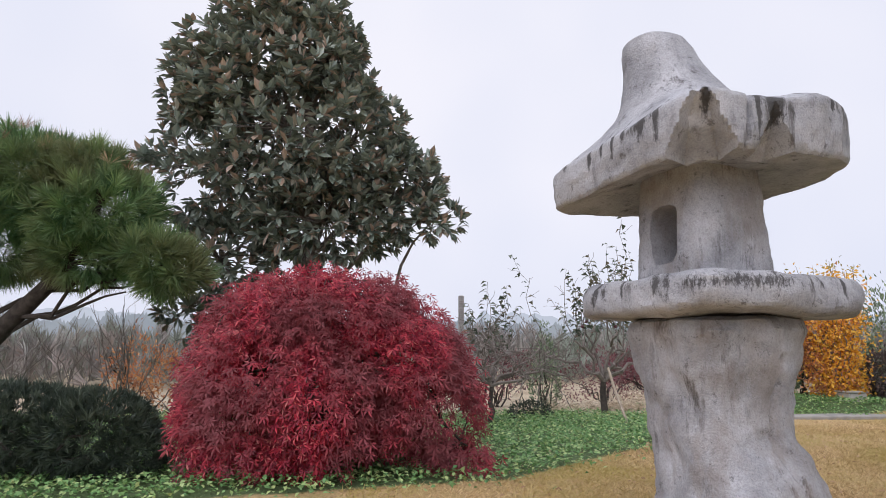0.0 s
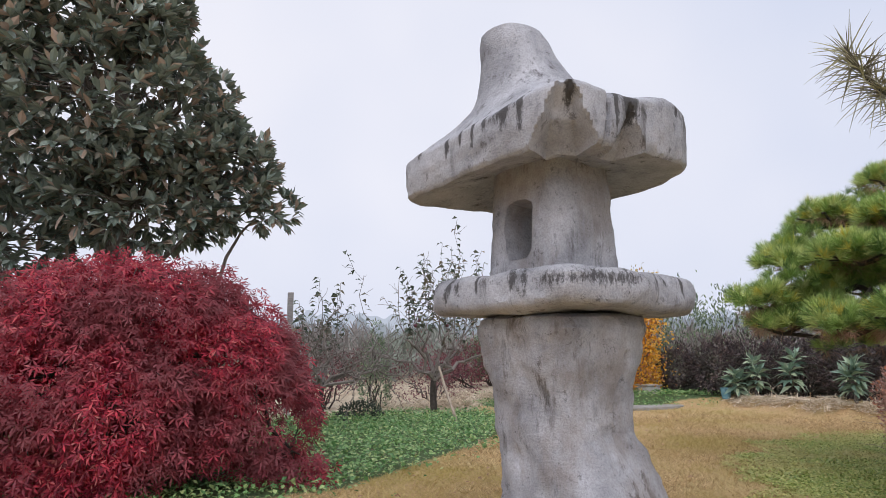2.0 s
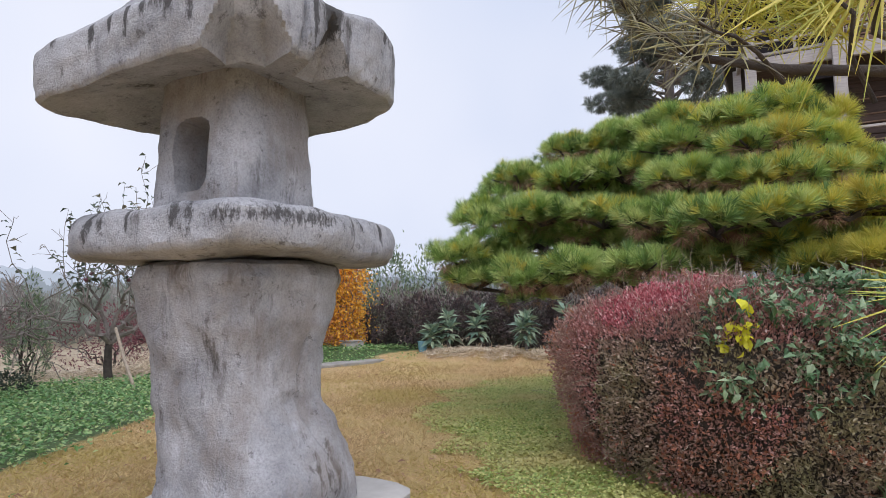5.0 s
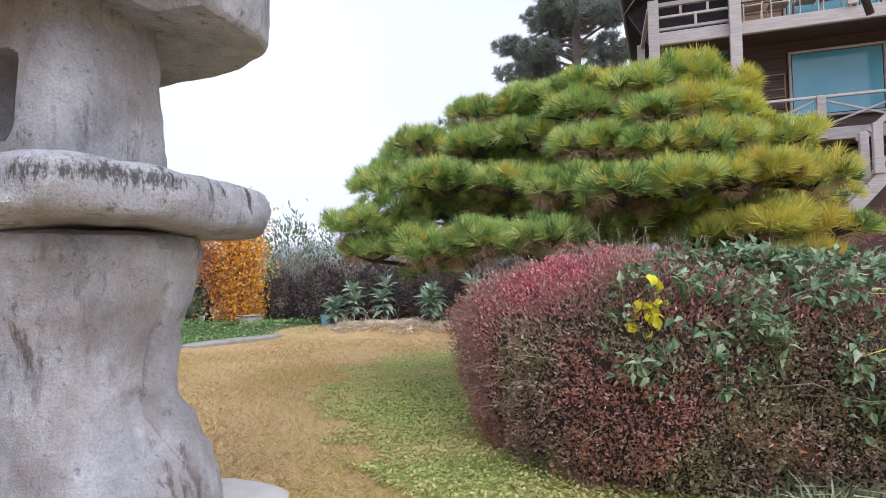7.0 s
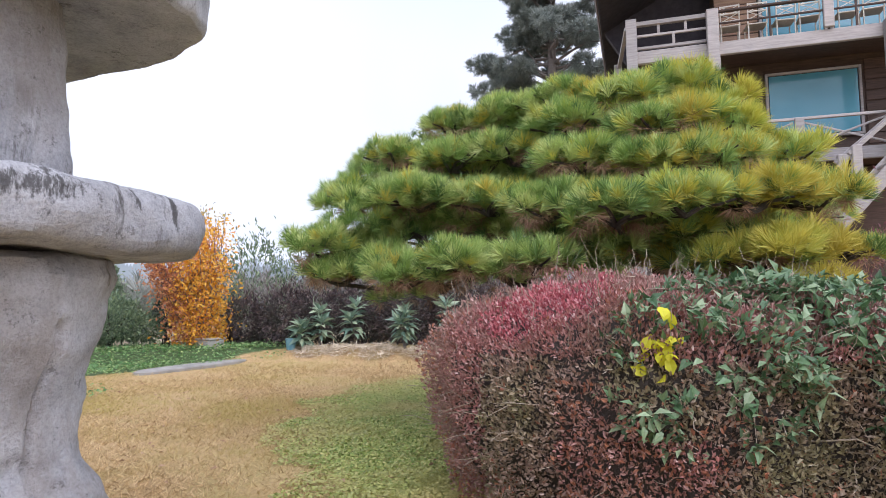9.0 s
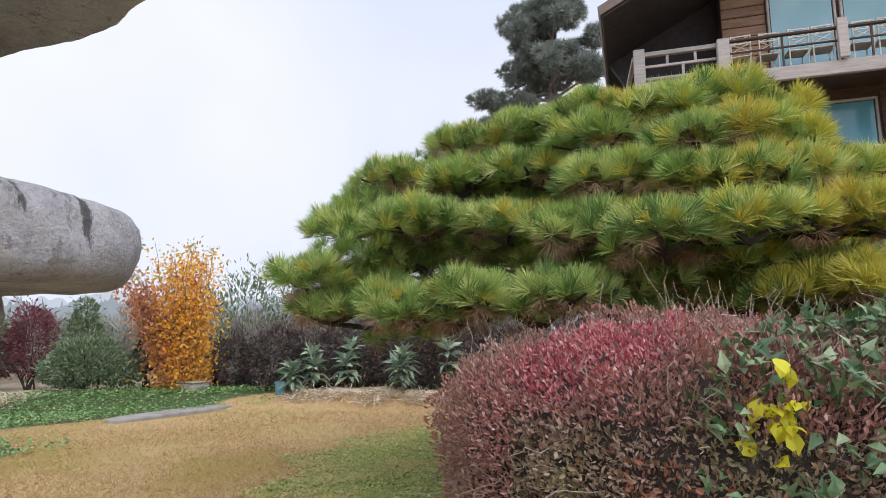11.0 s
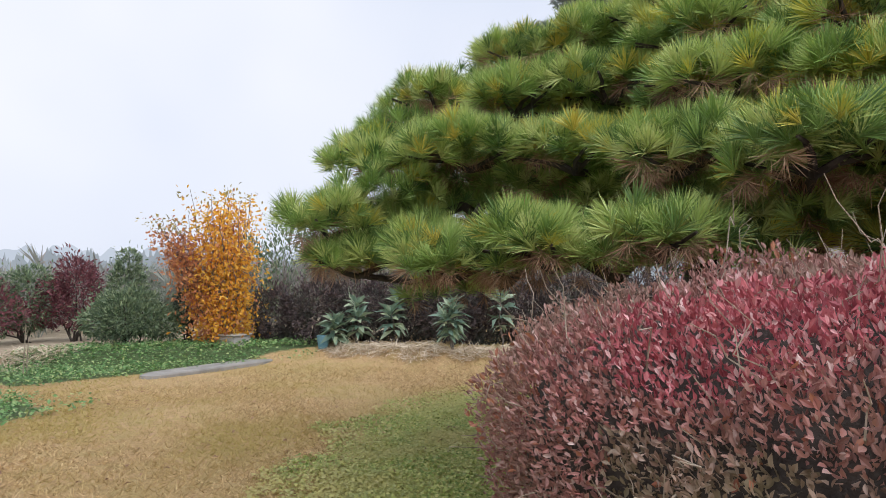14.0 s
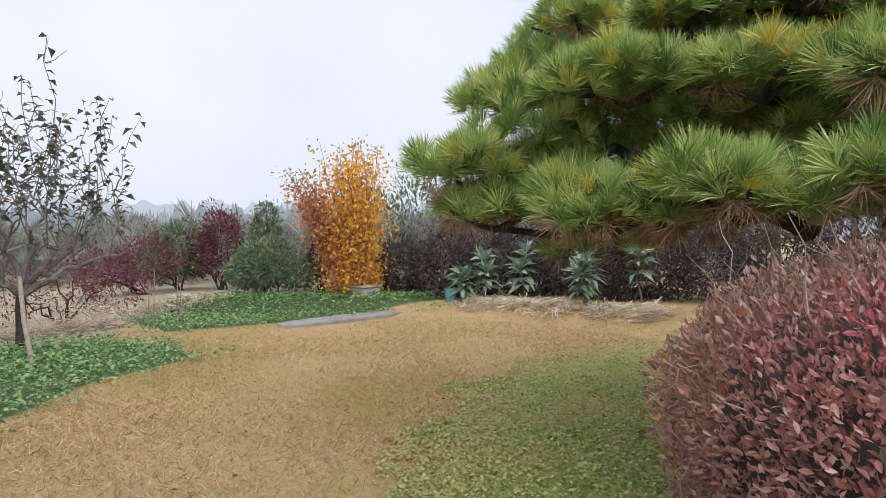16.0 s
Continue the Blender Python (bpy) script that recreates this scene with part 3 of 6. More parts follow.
def cap_dents(v, th, prof):
    """The roof: a brim higher on one side, two chips beside its front corner with a rib and a crack between, a leaning finial."""
    u = np.array([math.cos(radians(326)), math.sin(radians(326))])
    for i, (a, z) in enumerate(prof):
        k = min(max((a - 0.30) / 0.45, 0), 1)
        q = ((v[i, :, 0] - LC[0]) * u[0] + (v[i, :, 1] - LC[1]) * u[1])
        v[i, :, 2] += 0.075 * q * k
        if z > 2.6:
            v[i, :, 2] += (0.10 * np.exp(-((th - radians(300)) / 0.42) ** 2) + 0.05 * np.exp(-((th - radians(240)) / 0.3) ** 2)) * k
        wide = np.clip((2.76 - z) / 0.32, 0.001, 1) * np.clip((z - 2.34) / 0.03, 0, 1)
        chip = np.clip((1 - np.abs(th - radians(238)) / (0.20 * wide + 1e-4)) * 3.0, 0, 1) * 0.27 * wide * k
        wide2 = np.clip((2.68 - z) / 0.26, 0.001, 1) * np.clip((z - 2.34) / 0.03, 0, 1)
        chip2 = np.clip((1 - np.abs(th - radians(268)) / (0.17 * wide2 + 1e-4)) * 3.0, 0, 1) * 0.27 * wide2 * k
        crack = np.exp(-((th - radians(255) - 0.16 * (z - 2.6)) / 0.016) ** 2) * 0.055 * min(1, max(0, (a - 0.42) / 0.2)) * (1 if z > 2.4 else 0)
        s = 1 - chip - chip2 - crack - 0.13 * k * np.exp(-((th - radians(326)) / 0.36) ** 2)
        v[i, :, 0] = LC[0] + (v[i, :, 0] - LC[0]) * s
        v[i, :, 1] = LC[1] + (v[i, :, 1] - LC[1]) * s
        k2 = min(max((z - 2.78) / 0.25, 0), 1) * 0.8
        v[i, :, 0] += (LC[0] + a * 1.03 * np.cos(th) - v[i, :, 0]) * k2
        v[i, :, 1] += (LC[1] + a * 1.03 * np.sin(th) - v[i, :, 1]) * k2
        v[i, :, 2] += (z - v[i, :, 2]) * k2
        lean = min(max(0, z - 2.72) / 0.9, 1) ** 0.8
        v[i, :, 0] -= 0.25 * lean
        v[i, :, 1] += 0.14 * lean
    return v


def set_stain(ob, centre, drips, top, seed, depth=0.8):
    """Black lichen runs: (angle in degrees, half-width in degrees, length) from the rim downwards."""
    me = ob.data
    co = np.empty(len(me.vertices) * 3, np.float32)
    me.vertices.foreach_get("co", co)
    co = co.reshape(-1, 3) + np.array(ob.parent.location)
    th = np.degrees(np.arctan2(co[:, 1] - centre[1], co[:, 0] - centre[0])) % 360
    rad = np.hypot(co[:, 0] - centre[0], co[:, 1] - centre[1])
    st = np.zeros(len(co))
    for a, w, ln in drips:
        d = top(th) - co[:, 2]
        run = np.clip(1.15 - np.abs(d) / ln, 0, 1) * np.where(d < 0, 0.8, 1.0)
        st = np.maximum(st, depth * np.exp(-((th - a) / (0.75 * w)) ** 2) * run ** 0.8 * (rad > 0.5))
    patchy = np.clip(smooth_noise(co, 2.2, seed + 2) * 2.2, 0, 1)
    st = np.maximum(st, 0.36 * patchy * np.exp(-(((top(th) - co[:, 2]) - 0.02) / 0.05) ** 2) * (rad > 0.6))
    st += 0.12 * smooth_noise(co, 6.0, seed) * (st > 0.02)
    me.attributes.new("stain", "FLOAT", "POINT").data.foreach_set("value", st.astype(np.float32))


def sharp(ob, degrees=34):
    ob.data.set_sharp_from_angle(angle=radians(degrees))
    return ob


def firebox_dents(v, th, prof):
    """The round-cornered window in the firebox's side."""
    for i, (a, z) in enumerate(prof):
        off = a * np.tan(np.clip(th - radians(191), -1.2, 1.2)) - 0.02
        inside = 1 - (np.abs(off) / 0.125) ** 4 - (abs(z - 2.03) / 0.20) ** 4
        m = np.clip(inside * 9, 0, 1)
        m = np.where(np.abs(th - radians(191)) < 1.0, m, 0)
        v[i, :, 0] -= 0.52 * m * math.cos(radians(191))
        v[i, :, 1] -= 0.52 * m * math.sin(radians(191))
    return v


def post_dents(v, th, prof):
    """A crooked groove down the post, and a foot that swells to one side only."""
    for i, (a, z) in enumerate(prof):
        groove = np.exp(-((th - radians(290) - 0.06 * math.sin(z * 7)) / 0.03) ** 2) * (0.07 if 0.42 < z < 1.2 else 0)
        ledge = 0.05 * np.exp(-((th - radians(300)) / 0.25) ** 2) * math.exp(-((z - 1.12) / 0.10) ** 2)
        s = 1 - groove + ledge
        k = min(max((0.68 - z) / 0.4, 0), 1)
        v[i, :, 0] = 3.0 + (v[i, :, 0] - 3.0) * s + 0.085 * k
        v[i, :, 1] = 3.86 + (v[i, :, 1] - 3.86) * s - 0.095 * k
    return v


post = curve_profile([(0.02, 0.10), (0.455, 0.10), (0.465, 0.22), (0.44, 0.42), (0.405, 0.65), (0.398, 0.85), (0.42, 1.05), (0.465, 1.25), (0.495, 1.36), (0.47, 1.43), (0.40, 1.46), (0.02, 1.46)], 70)
sharp(arr_part("post", *stone_body(post, 3.6, 2.0, 0.05, (3.0, 3.86), post_dents, 160), STONE_WARM, LANTERN, "waisted post with rusty water stains", True))
disk = curve_profile([(0.02, 1.462), (0.64, 1.465), (0.71, 1.475), (0.735, 1.505), (0.748, 1.58), (0.738, 1.665), (0.71, 1.70), (0.60, 1.715), (0.02, 1.73)], 56)
PLATE = sharp(arr_part("platform", *stone_body(disk, 4.6, 5.0, 0.055, (3.05, 3.89), None, 200), STONE, LANTERN, "thick platform slab with black lichen on its rim", True))
set_stain(PLATE, (3.05, 3.89), [(150, 7, 0.10), (166, 2, 0.14), (172, 1.5, 0.09), (185, 1.5, 0.10), (211, 4, 0.11), (217, 1.5, 0.15), (247, 1.0, 0.05), (262, 1.6, 0.12), (291, 1.2, 0.08), (306, 1.2, 0.13)], lambda t: 1.66 + 0 * t, 3.0, 0.62)
box = curve_profile([(0.02, 1.70), (0.36, 1.70), (0.352, 1.85), (0.335, 2.1), (0.325, 2.35), (0.32, 2.56), (0.02, 2.56)], 110)
sharp(arr_part("firebox", *stone_body(box, 6.0, 11.0, 0.025, (2.97, 3.88), firebox_dents, 240), STONE_WARM, LANTERN, "squared firebox with a rounded window opening", True))
cap = curve_profile([(0.02, 2.50), (0.40, 2.48), (0.78, 2.41), (0.815, 2.405), (0.835, 2.425), (0.85, 2.57), (0.845, 2.69), (0.83, 2.715), (0.79, 2.735), (0.66, 2.80), (0.54, 2.885), (0.45, 2.98), (0.375, 3.10), (0.315, 3.24), (0.27, 3.38), (0.245, 3.51), (0.215, 3.59), (0.15, 3.63), (0.02, 3.645)], 130)
ROOF_STONE = sharp(arr_part("roof", *stone_body(cap, 7.0, 17.0, 0.032, LC, cap_dents, 320), STONE, LANTERN, "flared stone roof with chipped brim and dark streaks", True), 30)
rim_z = lambda t: 2.70 + 0.055 * np.cos(np.radians(t - 326)) + 0.08 * np.exp(-((t - 300) / 24) ** 2) + 0.05 * np.exp(-((t - 240) / 17) ** 2)
set_stain(ROOF_STONE, LC, [(147, 2.5, 0.14), (160, 1.2, 0.07), (178, 1.6, 0.16), (189, 1.3, 0.12), (198, 1.4, 0.17), (205, 1.2, 0.09), (216, 2.6, 0.14), (223, 1.5, 0.20), (240, 2.0, 0.10), (259, 1.2, 0.30), (268, 6.0, 0.16), (304, 1.5, 0.06)], rim_z, 9.0)
slab = curve_profile([(0.02, -0.02), (0.72, -0.02), (0.735, 0.04), (0.72, 0.085), (0.02, 0.105)], 26)
sharp(arr_part("base_slab", *stone_body(slab, 6.0, 23.0, 0.05, (3.12, 3.86), None, 72), CONCRETE, LANTERN, "pale flat base stone", True))


# ---- pines ----
TUFTS = [tuft_shape(34, 0.046, s, (0.05, 1.35), 0.3) for s in (1, 2, 3, 4)]
TUFTS_WIDE = [tuft_shape(16, 0.08, s, (0.3, 1.4)) for s in (4, 5)]
TUFTS_DEAD = [tuft_shape(20, 0.03, 9, (0.5, 1.5), 0.2)]


def tufts(pos, axis, size, shapes):
    """Needle tufts of mixed shapes at places, along axes."""
    which = rng.integers(0, len(shapes), len(pos))
    out = []
    for k, (tv, tf) in enumerate(shapes):
        m = which == k
        if m.any():
            out.append(scatter(tv, tf, pos[m], frames(axis[m]), size[m]))
    return merge(*out)


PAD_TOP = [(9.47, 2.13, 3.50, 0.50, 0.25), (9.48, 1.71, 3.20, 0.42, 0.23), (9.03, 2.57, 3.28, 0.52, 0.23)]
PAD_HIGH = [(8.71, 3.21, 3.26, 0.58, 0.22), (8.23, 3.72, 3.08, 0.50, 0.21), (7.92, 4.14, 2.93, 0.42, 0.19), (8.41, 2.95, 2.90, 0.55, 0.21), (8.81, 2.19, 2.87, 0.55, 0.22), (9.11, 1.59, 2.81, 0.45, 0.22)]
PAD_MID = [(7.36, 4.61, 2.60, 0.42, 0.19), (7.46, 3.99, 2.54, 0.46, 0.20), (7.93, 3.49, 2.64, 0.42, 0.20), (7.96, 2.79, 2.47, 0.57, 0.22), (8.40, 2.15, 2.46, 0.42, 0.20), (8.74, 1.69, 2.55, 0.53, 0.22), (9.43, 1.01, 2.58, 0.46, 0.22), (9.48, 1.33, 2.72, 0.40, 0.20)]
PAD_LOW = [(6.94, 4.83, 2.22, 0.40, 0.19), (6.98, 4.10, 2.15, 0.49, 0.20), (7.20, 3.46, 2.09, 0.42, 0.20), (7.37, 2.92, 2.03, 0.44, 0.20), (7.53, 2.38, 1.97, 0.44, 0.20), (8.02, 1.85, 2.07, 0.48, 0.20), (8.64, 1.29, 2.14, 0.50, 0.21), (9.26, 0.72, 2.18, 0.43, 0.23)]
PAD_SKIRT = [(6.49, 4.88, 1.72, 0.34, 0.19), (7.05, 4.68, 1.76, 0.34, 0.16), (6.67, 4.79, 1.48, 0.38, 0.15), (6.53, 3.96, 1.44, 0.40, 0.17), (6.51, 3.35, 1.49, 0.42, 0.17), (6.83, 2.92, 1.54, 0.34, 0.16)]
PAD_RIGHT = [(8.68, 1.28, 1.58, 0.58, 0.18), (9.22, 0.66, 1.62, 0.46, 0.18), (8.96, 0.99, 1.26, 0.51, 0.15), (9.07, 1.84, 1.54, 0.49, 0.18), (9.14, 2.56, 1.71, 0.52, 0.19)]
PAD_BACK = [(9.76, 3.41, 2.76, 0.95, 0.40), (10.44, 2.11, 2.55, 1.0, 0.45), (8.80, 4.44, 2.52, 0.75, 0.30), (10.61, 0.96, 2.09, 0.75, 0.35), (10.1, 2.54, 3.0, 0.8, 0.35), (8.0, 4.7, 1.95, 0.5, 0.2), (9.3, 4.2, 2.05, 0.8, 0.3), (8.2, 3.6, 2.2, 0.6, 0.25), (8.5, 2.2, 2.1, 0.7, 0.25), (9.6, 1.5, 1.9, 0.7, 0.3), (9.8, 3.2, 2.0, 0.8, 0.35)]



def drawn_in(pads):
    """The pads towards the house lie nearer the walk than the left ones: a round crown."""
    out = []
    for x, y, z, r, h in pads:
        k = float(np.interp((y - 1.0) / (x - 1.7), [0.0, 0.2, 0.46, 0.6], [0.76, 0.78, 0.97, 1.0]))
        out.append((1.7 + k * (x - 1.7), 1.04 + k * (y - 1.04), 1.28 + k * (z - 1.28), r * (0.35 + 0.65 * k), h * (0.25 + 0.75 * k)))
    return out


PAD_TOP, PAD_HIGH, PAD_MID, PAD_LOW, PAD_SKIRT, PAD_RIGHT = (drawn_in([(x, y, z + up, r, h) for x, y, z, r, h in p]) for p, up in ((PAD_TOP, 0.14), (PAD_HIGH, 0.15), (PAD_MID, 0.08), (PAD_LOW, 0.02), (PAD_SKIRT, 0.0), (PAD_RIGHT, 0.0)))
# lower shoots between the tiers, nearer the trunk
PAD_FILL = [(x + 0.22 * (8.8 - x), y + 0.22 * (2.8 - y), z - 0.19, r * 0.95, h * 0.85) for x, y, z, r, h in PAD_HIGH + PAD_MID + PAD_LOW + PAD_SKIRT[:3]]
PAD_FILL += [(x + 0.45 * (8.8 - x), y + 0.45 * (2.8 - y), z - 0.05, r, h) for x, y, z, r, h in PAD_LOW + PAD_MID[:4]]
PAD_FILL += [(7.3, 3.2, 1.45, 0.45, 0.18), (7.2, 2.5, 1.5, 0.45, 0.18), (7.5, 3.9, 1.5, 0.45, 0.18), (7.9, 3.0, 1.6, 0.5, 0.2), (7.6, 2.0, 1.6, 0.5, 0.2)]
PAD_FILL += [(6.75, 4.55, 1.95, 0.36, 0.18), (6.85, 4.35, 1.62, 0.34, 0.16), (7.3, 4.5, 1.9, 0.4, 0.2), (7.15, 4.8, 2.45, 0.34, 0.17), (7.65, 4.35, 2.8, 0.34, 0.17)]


def pad_tufts(pads, per_m2, gold):
    """Tufts over the tops of cloud-shaped pads, with dead needles hanging under them."""
    green, golden, dead = [], [], []
    for x, y, z, r, h in pads:
        lumps = [(x, y, z + 0.25 * h, 0.5 * r, 0.8 * h)]
        turn = rng.uniform(0, 6.28)
        for k in range(7):
            a = turn + k * 0.9 + rng.normal() * 0.15
            rr = r * rng.uniform(0.48, 0.70)
            lumps.append((x + rr * math.cos(a), y + rr * math.sin(a), z + rng.normal() * 0.22 * h, r * rng.uniform(0.28, 0.40), h * rng.uniform(0.6, 0.95)))
        for lx, ly, lz, lr, lh in lumps:
            n = int(per_m2 * 2.1 * 2 * math.pi * lr * lr)
            d = unit(rng.normal(size=(n, 3)))
            d[:, 2] = np.abs(d[:, 2]) - 0.15
            d = unit(d)
            p = np.array([lx, ly, lz]) + d * np.array([lr, lr, lh]) * rng.uniform(0.75, 1.0, (n, 1))
            ax = unit(d * np.array([0.9, 0.9, 0.5]) + np.array([0, 0, 0.65]) + rng.normal(size=(n, 3)) * 0.2)
            # more golden tufts at low y and on lumps above the pad's middle
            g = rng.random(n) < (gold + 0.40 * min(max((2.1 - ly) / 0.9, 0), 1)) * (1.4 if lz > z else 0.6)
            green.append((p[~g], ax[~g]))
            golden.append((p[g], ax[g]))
            if rng.random() < 0.4:
                m = int(n * 0.28)
                d = unit(rng.normal(size=(m, 3)))
                d[:, 2] = -np.abs(d[:, 2])
                dead.append((np.array([lx, ly, lz - 0.03]) + d * np.array([lr * 0.6, lr * 0.6, lh * 0.4]), unit(d + np.array([0, 0, -0.5]))))
    cat = lambda gs: (np.concatenate([a for a, _ in gs]), np.concatenate([b for _, b in gs]))
    return cat(green), cat(golden), cat(dead)


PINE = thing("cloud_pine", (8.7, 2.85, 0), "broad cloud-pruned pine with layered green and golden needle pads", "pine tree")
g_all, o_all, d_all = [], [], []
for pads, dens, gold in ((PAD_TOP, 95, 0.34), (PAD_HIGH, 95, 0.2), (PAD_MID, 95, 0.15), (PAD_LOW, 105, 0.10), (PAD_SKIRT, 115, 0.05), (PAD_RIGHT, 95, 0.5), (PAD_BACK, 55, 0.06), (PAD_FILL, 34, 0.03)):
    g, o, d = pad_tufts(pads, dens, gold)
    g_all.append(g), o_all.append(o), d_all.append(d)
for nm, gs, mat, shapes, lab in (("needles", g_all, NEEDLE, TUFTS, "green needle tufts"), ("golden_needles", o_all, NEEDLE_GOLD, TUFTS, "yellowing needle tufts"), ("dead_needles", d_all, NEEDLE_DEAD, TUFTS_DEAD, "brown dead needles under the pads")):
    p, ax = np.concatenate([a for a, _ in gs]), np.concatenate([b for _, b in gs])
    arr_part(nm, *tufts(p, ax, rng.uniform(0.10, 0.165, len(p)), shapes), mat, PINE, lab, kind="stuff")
trunk_pts = np.array([(8.75, 2.75, -0.05), (8.68, 2.85, 0.6), (8.72, 2.95, 1.1), (8.66, 2.9, 1.6), (8.85, 2.75, 2.2), (8.5, 2.4, 2.7), (8.1, 2.0, 3.2)])
arr_part("trunk", *tube(trunk_pts, [0.24, 0.20, 0.18, 0.17, 0.13, 0.09, 0.04], 10), BARK, PINE, "dark fissured trunk", True)
twigs = []
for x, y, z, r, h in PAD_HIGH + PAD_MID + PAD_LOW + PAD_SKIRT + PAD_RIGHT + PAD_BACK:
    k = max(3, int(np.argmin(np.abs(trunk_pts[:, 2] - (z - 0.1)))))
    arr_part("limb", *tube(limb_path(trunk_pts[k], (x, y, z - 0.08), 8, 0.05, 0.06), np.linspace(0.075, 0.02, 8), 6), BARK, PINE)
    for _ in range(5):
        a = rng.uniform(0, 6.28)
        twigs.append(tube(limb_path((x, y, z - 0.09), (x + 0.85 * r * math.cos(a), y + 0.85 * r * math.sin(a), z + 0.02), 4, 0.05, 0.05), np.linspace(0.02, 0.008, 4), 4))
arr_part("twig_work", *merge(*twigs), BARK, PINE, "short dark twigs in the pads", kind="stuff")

# pine behind the maple bed
LP = thing("leaning_pine", (-4.9, 8.9, 0), "dark green pine leaning over bare shrubs", "pine tree")
lp_blobs = [(-2.45, 7.9, 2.9, 0.75, 0.8, 0.55), (-1.75, 7.8, 2.35, 0.5, 0.6, 0.28), (-3.3, 8.1, 3.3, 0.9, 0.9, 0.5), (-2.5, 7.8, 3.4, 0.45, 0.5, 0.2), (-3.6, 8.2, 2.45, 0.6, 0.6, 0.4), (-4.6, 8.4, 3.2, 0.9, 0.9, 0.6), (-1.5, 7.75, 2.15, 0.42, 0.4, 0.28), (-2.5, 7.9, 2.35, 0.6, 0.5, 0.35)]
p, out = ball_points(lp_blobs, 2600, 0.45)
arr_part("needles", *tufts(p, unit(out + np.array([0, 0, 0.4])), rng.uniform(0.17, 0.27, len(p)), TUFTS), NEEDLE_DARK, LP, "long dark green needles", kind="stuff")
p2, out2 = ball_points(lp_blobs, 260, 0.8)
up = p2[:, 2] > 3.2
arr_part("bare_shoots", *tufts(p2[up] + np.array([0, 0, 0.08]), unit(out2[up] + np.array([0, 0, 1.0])), rng.uniform(0.14, 0.24, int(up.sum())), TUFTS_DEAD), NEEDLE_DEAD, LP, "thin brownish shoots", kind="stuff")
lp_trunk = np.array([(-5.0, 8.9, -0.05), (-4.3, 8.6, 0.7), (-3.6, 8.3, 1.35), (-3.0, 8.1, 1.95), (-2.6, 7.95, 2.5), (-2.4, 7.9, 3.0)])
arr_part("trunk", *tube(lp_trunk, [0.17, 0.14, 0.12, 0.09, 0.06, 0.03], 9), BARK, LP, "slanting trunk", True)
lp_l = [tube(limb_path(lp_trunk[k], b[:3], 7, 0.04, 0.06), np.linspace(0.05, 0.012, 7), 5) for b, k in zip(lp_blobs, (4, 3, 3, 5, 2, 2, 3, 3))]
lp_l += [tube(limb_path(lp_trunk[2] + (0, 0, 0.1 * i), (-2.0 + 0.2 * i, 7.8, 1.9 + 0.12 * i), 7, 0.02, 0.04), np.linspace(0.035, 0.01, 7), 5) for i in range(4)]
arr_part("branchwork", *merge(*lp_l), BARK, LP, "slanting boughs", kind="stuff")


def needle_prism(p, d, ln, w, droop):
    """One long needle, as a slim tapering blade with thickness."""
    t = np.linspace(0, 1, 5)[:, None]
    pts = p + d * ln * t + np.array([0, 0, -1]) * droop * ln * t * t
    return tube(pts, w * np.array([0.8, 1, 0.9, 0.6, 0.12]), 3)


# near bough hanging into the walk from a pine outside the view
NB = thing("overhanging_pine", (3.2, -1.6, 0), "near pine with long yellow-green needles on dark twigs", "pine tree")
nb = [tube(np.array([(3.2, -1.6, -0.05), (3.15, -1.55, 1.0), (3.0, -1.4, 1.9), (2.9, -1.3, 2.6), (2.85, -1.25, 3.4)]), [0.13, 0.11, 0.09, 0.07, 0.04], 9)]
arr_part("trunk", *nb[0], BARK, NB, "slim pine trunk", True)
stem = np.array([(2.9, -1.3, 2.5), (2.85, -0.6, 2.2), (2.65, 0.2, 1.85), (2.42, 0.72, 1.66), (2.38, 0.91, 1.70), (2.34, 1.08, 1.76), (2.35, 1.21, 1.89), (2.26, 1.29, 2.0), (2.2, 1.32, 2.12)])
nb_l = [tube(stem, [0.04, 0.03, 0.02, 0.013, 0.011, 0.009, 0.007, 0.005, 0.003], 8)]
stalk = limb_path((2.44, 0.68, 1.68), (1.66, 0.70, 1.525), 8, -0.06, 0.03)
nb_l.append(tube(stalk, np.linspace(0.008, 0.004, 8), 6))
stalk_b = limb_path((2.6, 0.25, 1.8), (2.02, 0.66, 1.2), 7, 0.05, 0.03)
nb_l.append(tube(stalk_b, np.linspace(0.008, 0.004, 7), 6))
side_twigs = [((2.38, 0.91, 1.67), (2.05, 1.0, 1.72)), ((2.5, 0.55, 1.68), (2.2, 0.62, 1.72)), ((2.34, 1.08, 1.76), (2.3, 1.0, 2.05)), ((2.55, 0.45, 1.72), (2.5, 0.7, 1.98)), ((2.42, 0.75, 1.6), (2.15, 0.85, 1.95)), ((2.6, 0.3, 1.8), (2.3, 0.45, 1.95))]
for a, c in side_twigs:
    nb_l.append(tube(limb_path(a, c, 6, 0.03, 0.04), np.linspace(0.006, 0.003, 6), 5))
arr_part("bough", *merge(*nb_l), BARK, NB, "dark bare twigs of the bough", True)


def near_tuft(at, axis, n, ln, spread, back=0.12):
    out = []
    axis = unit(np.array(axis, float))
    for _ in range(n):
        d = unit(axis * rng.uniform(0.15, 1.0) + unit(rng.normal(size=3)) * spread)
        p = np.array(at, float) - axis * rng.uniform(0, back)
        out.append(needle_prism(p, d, ln * rng.uniform(0.75, 1.05), 0.0019, rng.uniform(0.0, 0.25)))
    return out


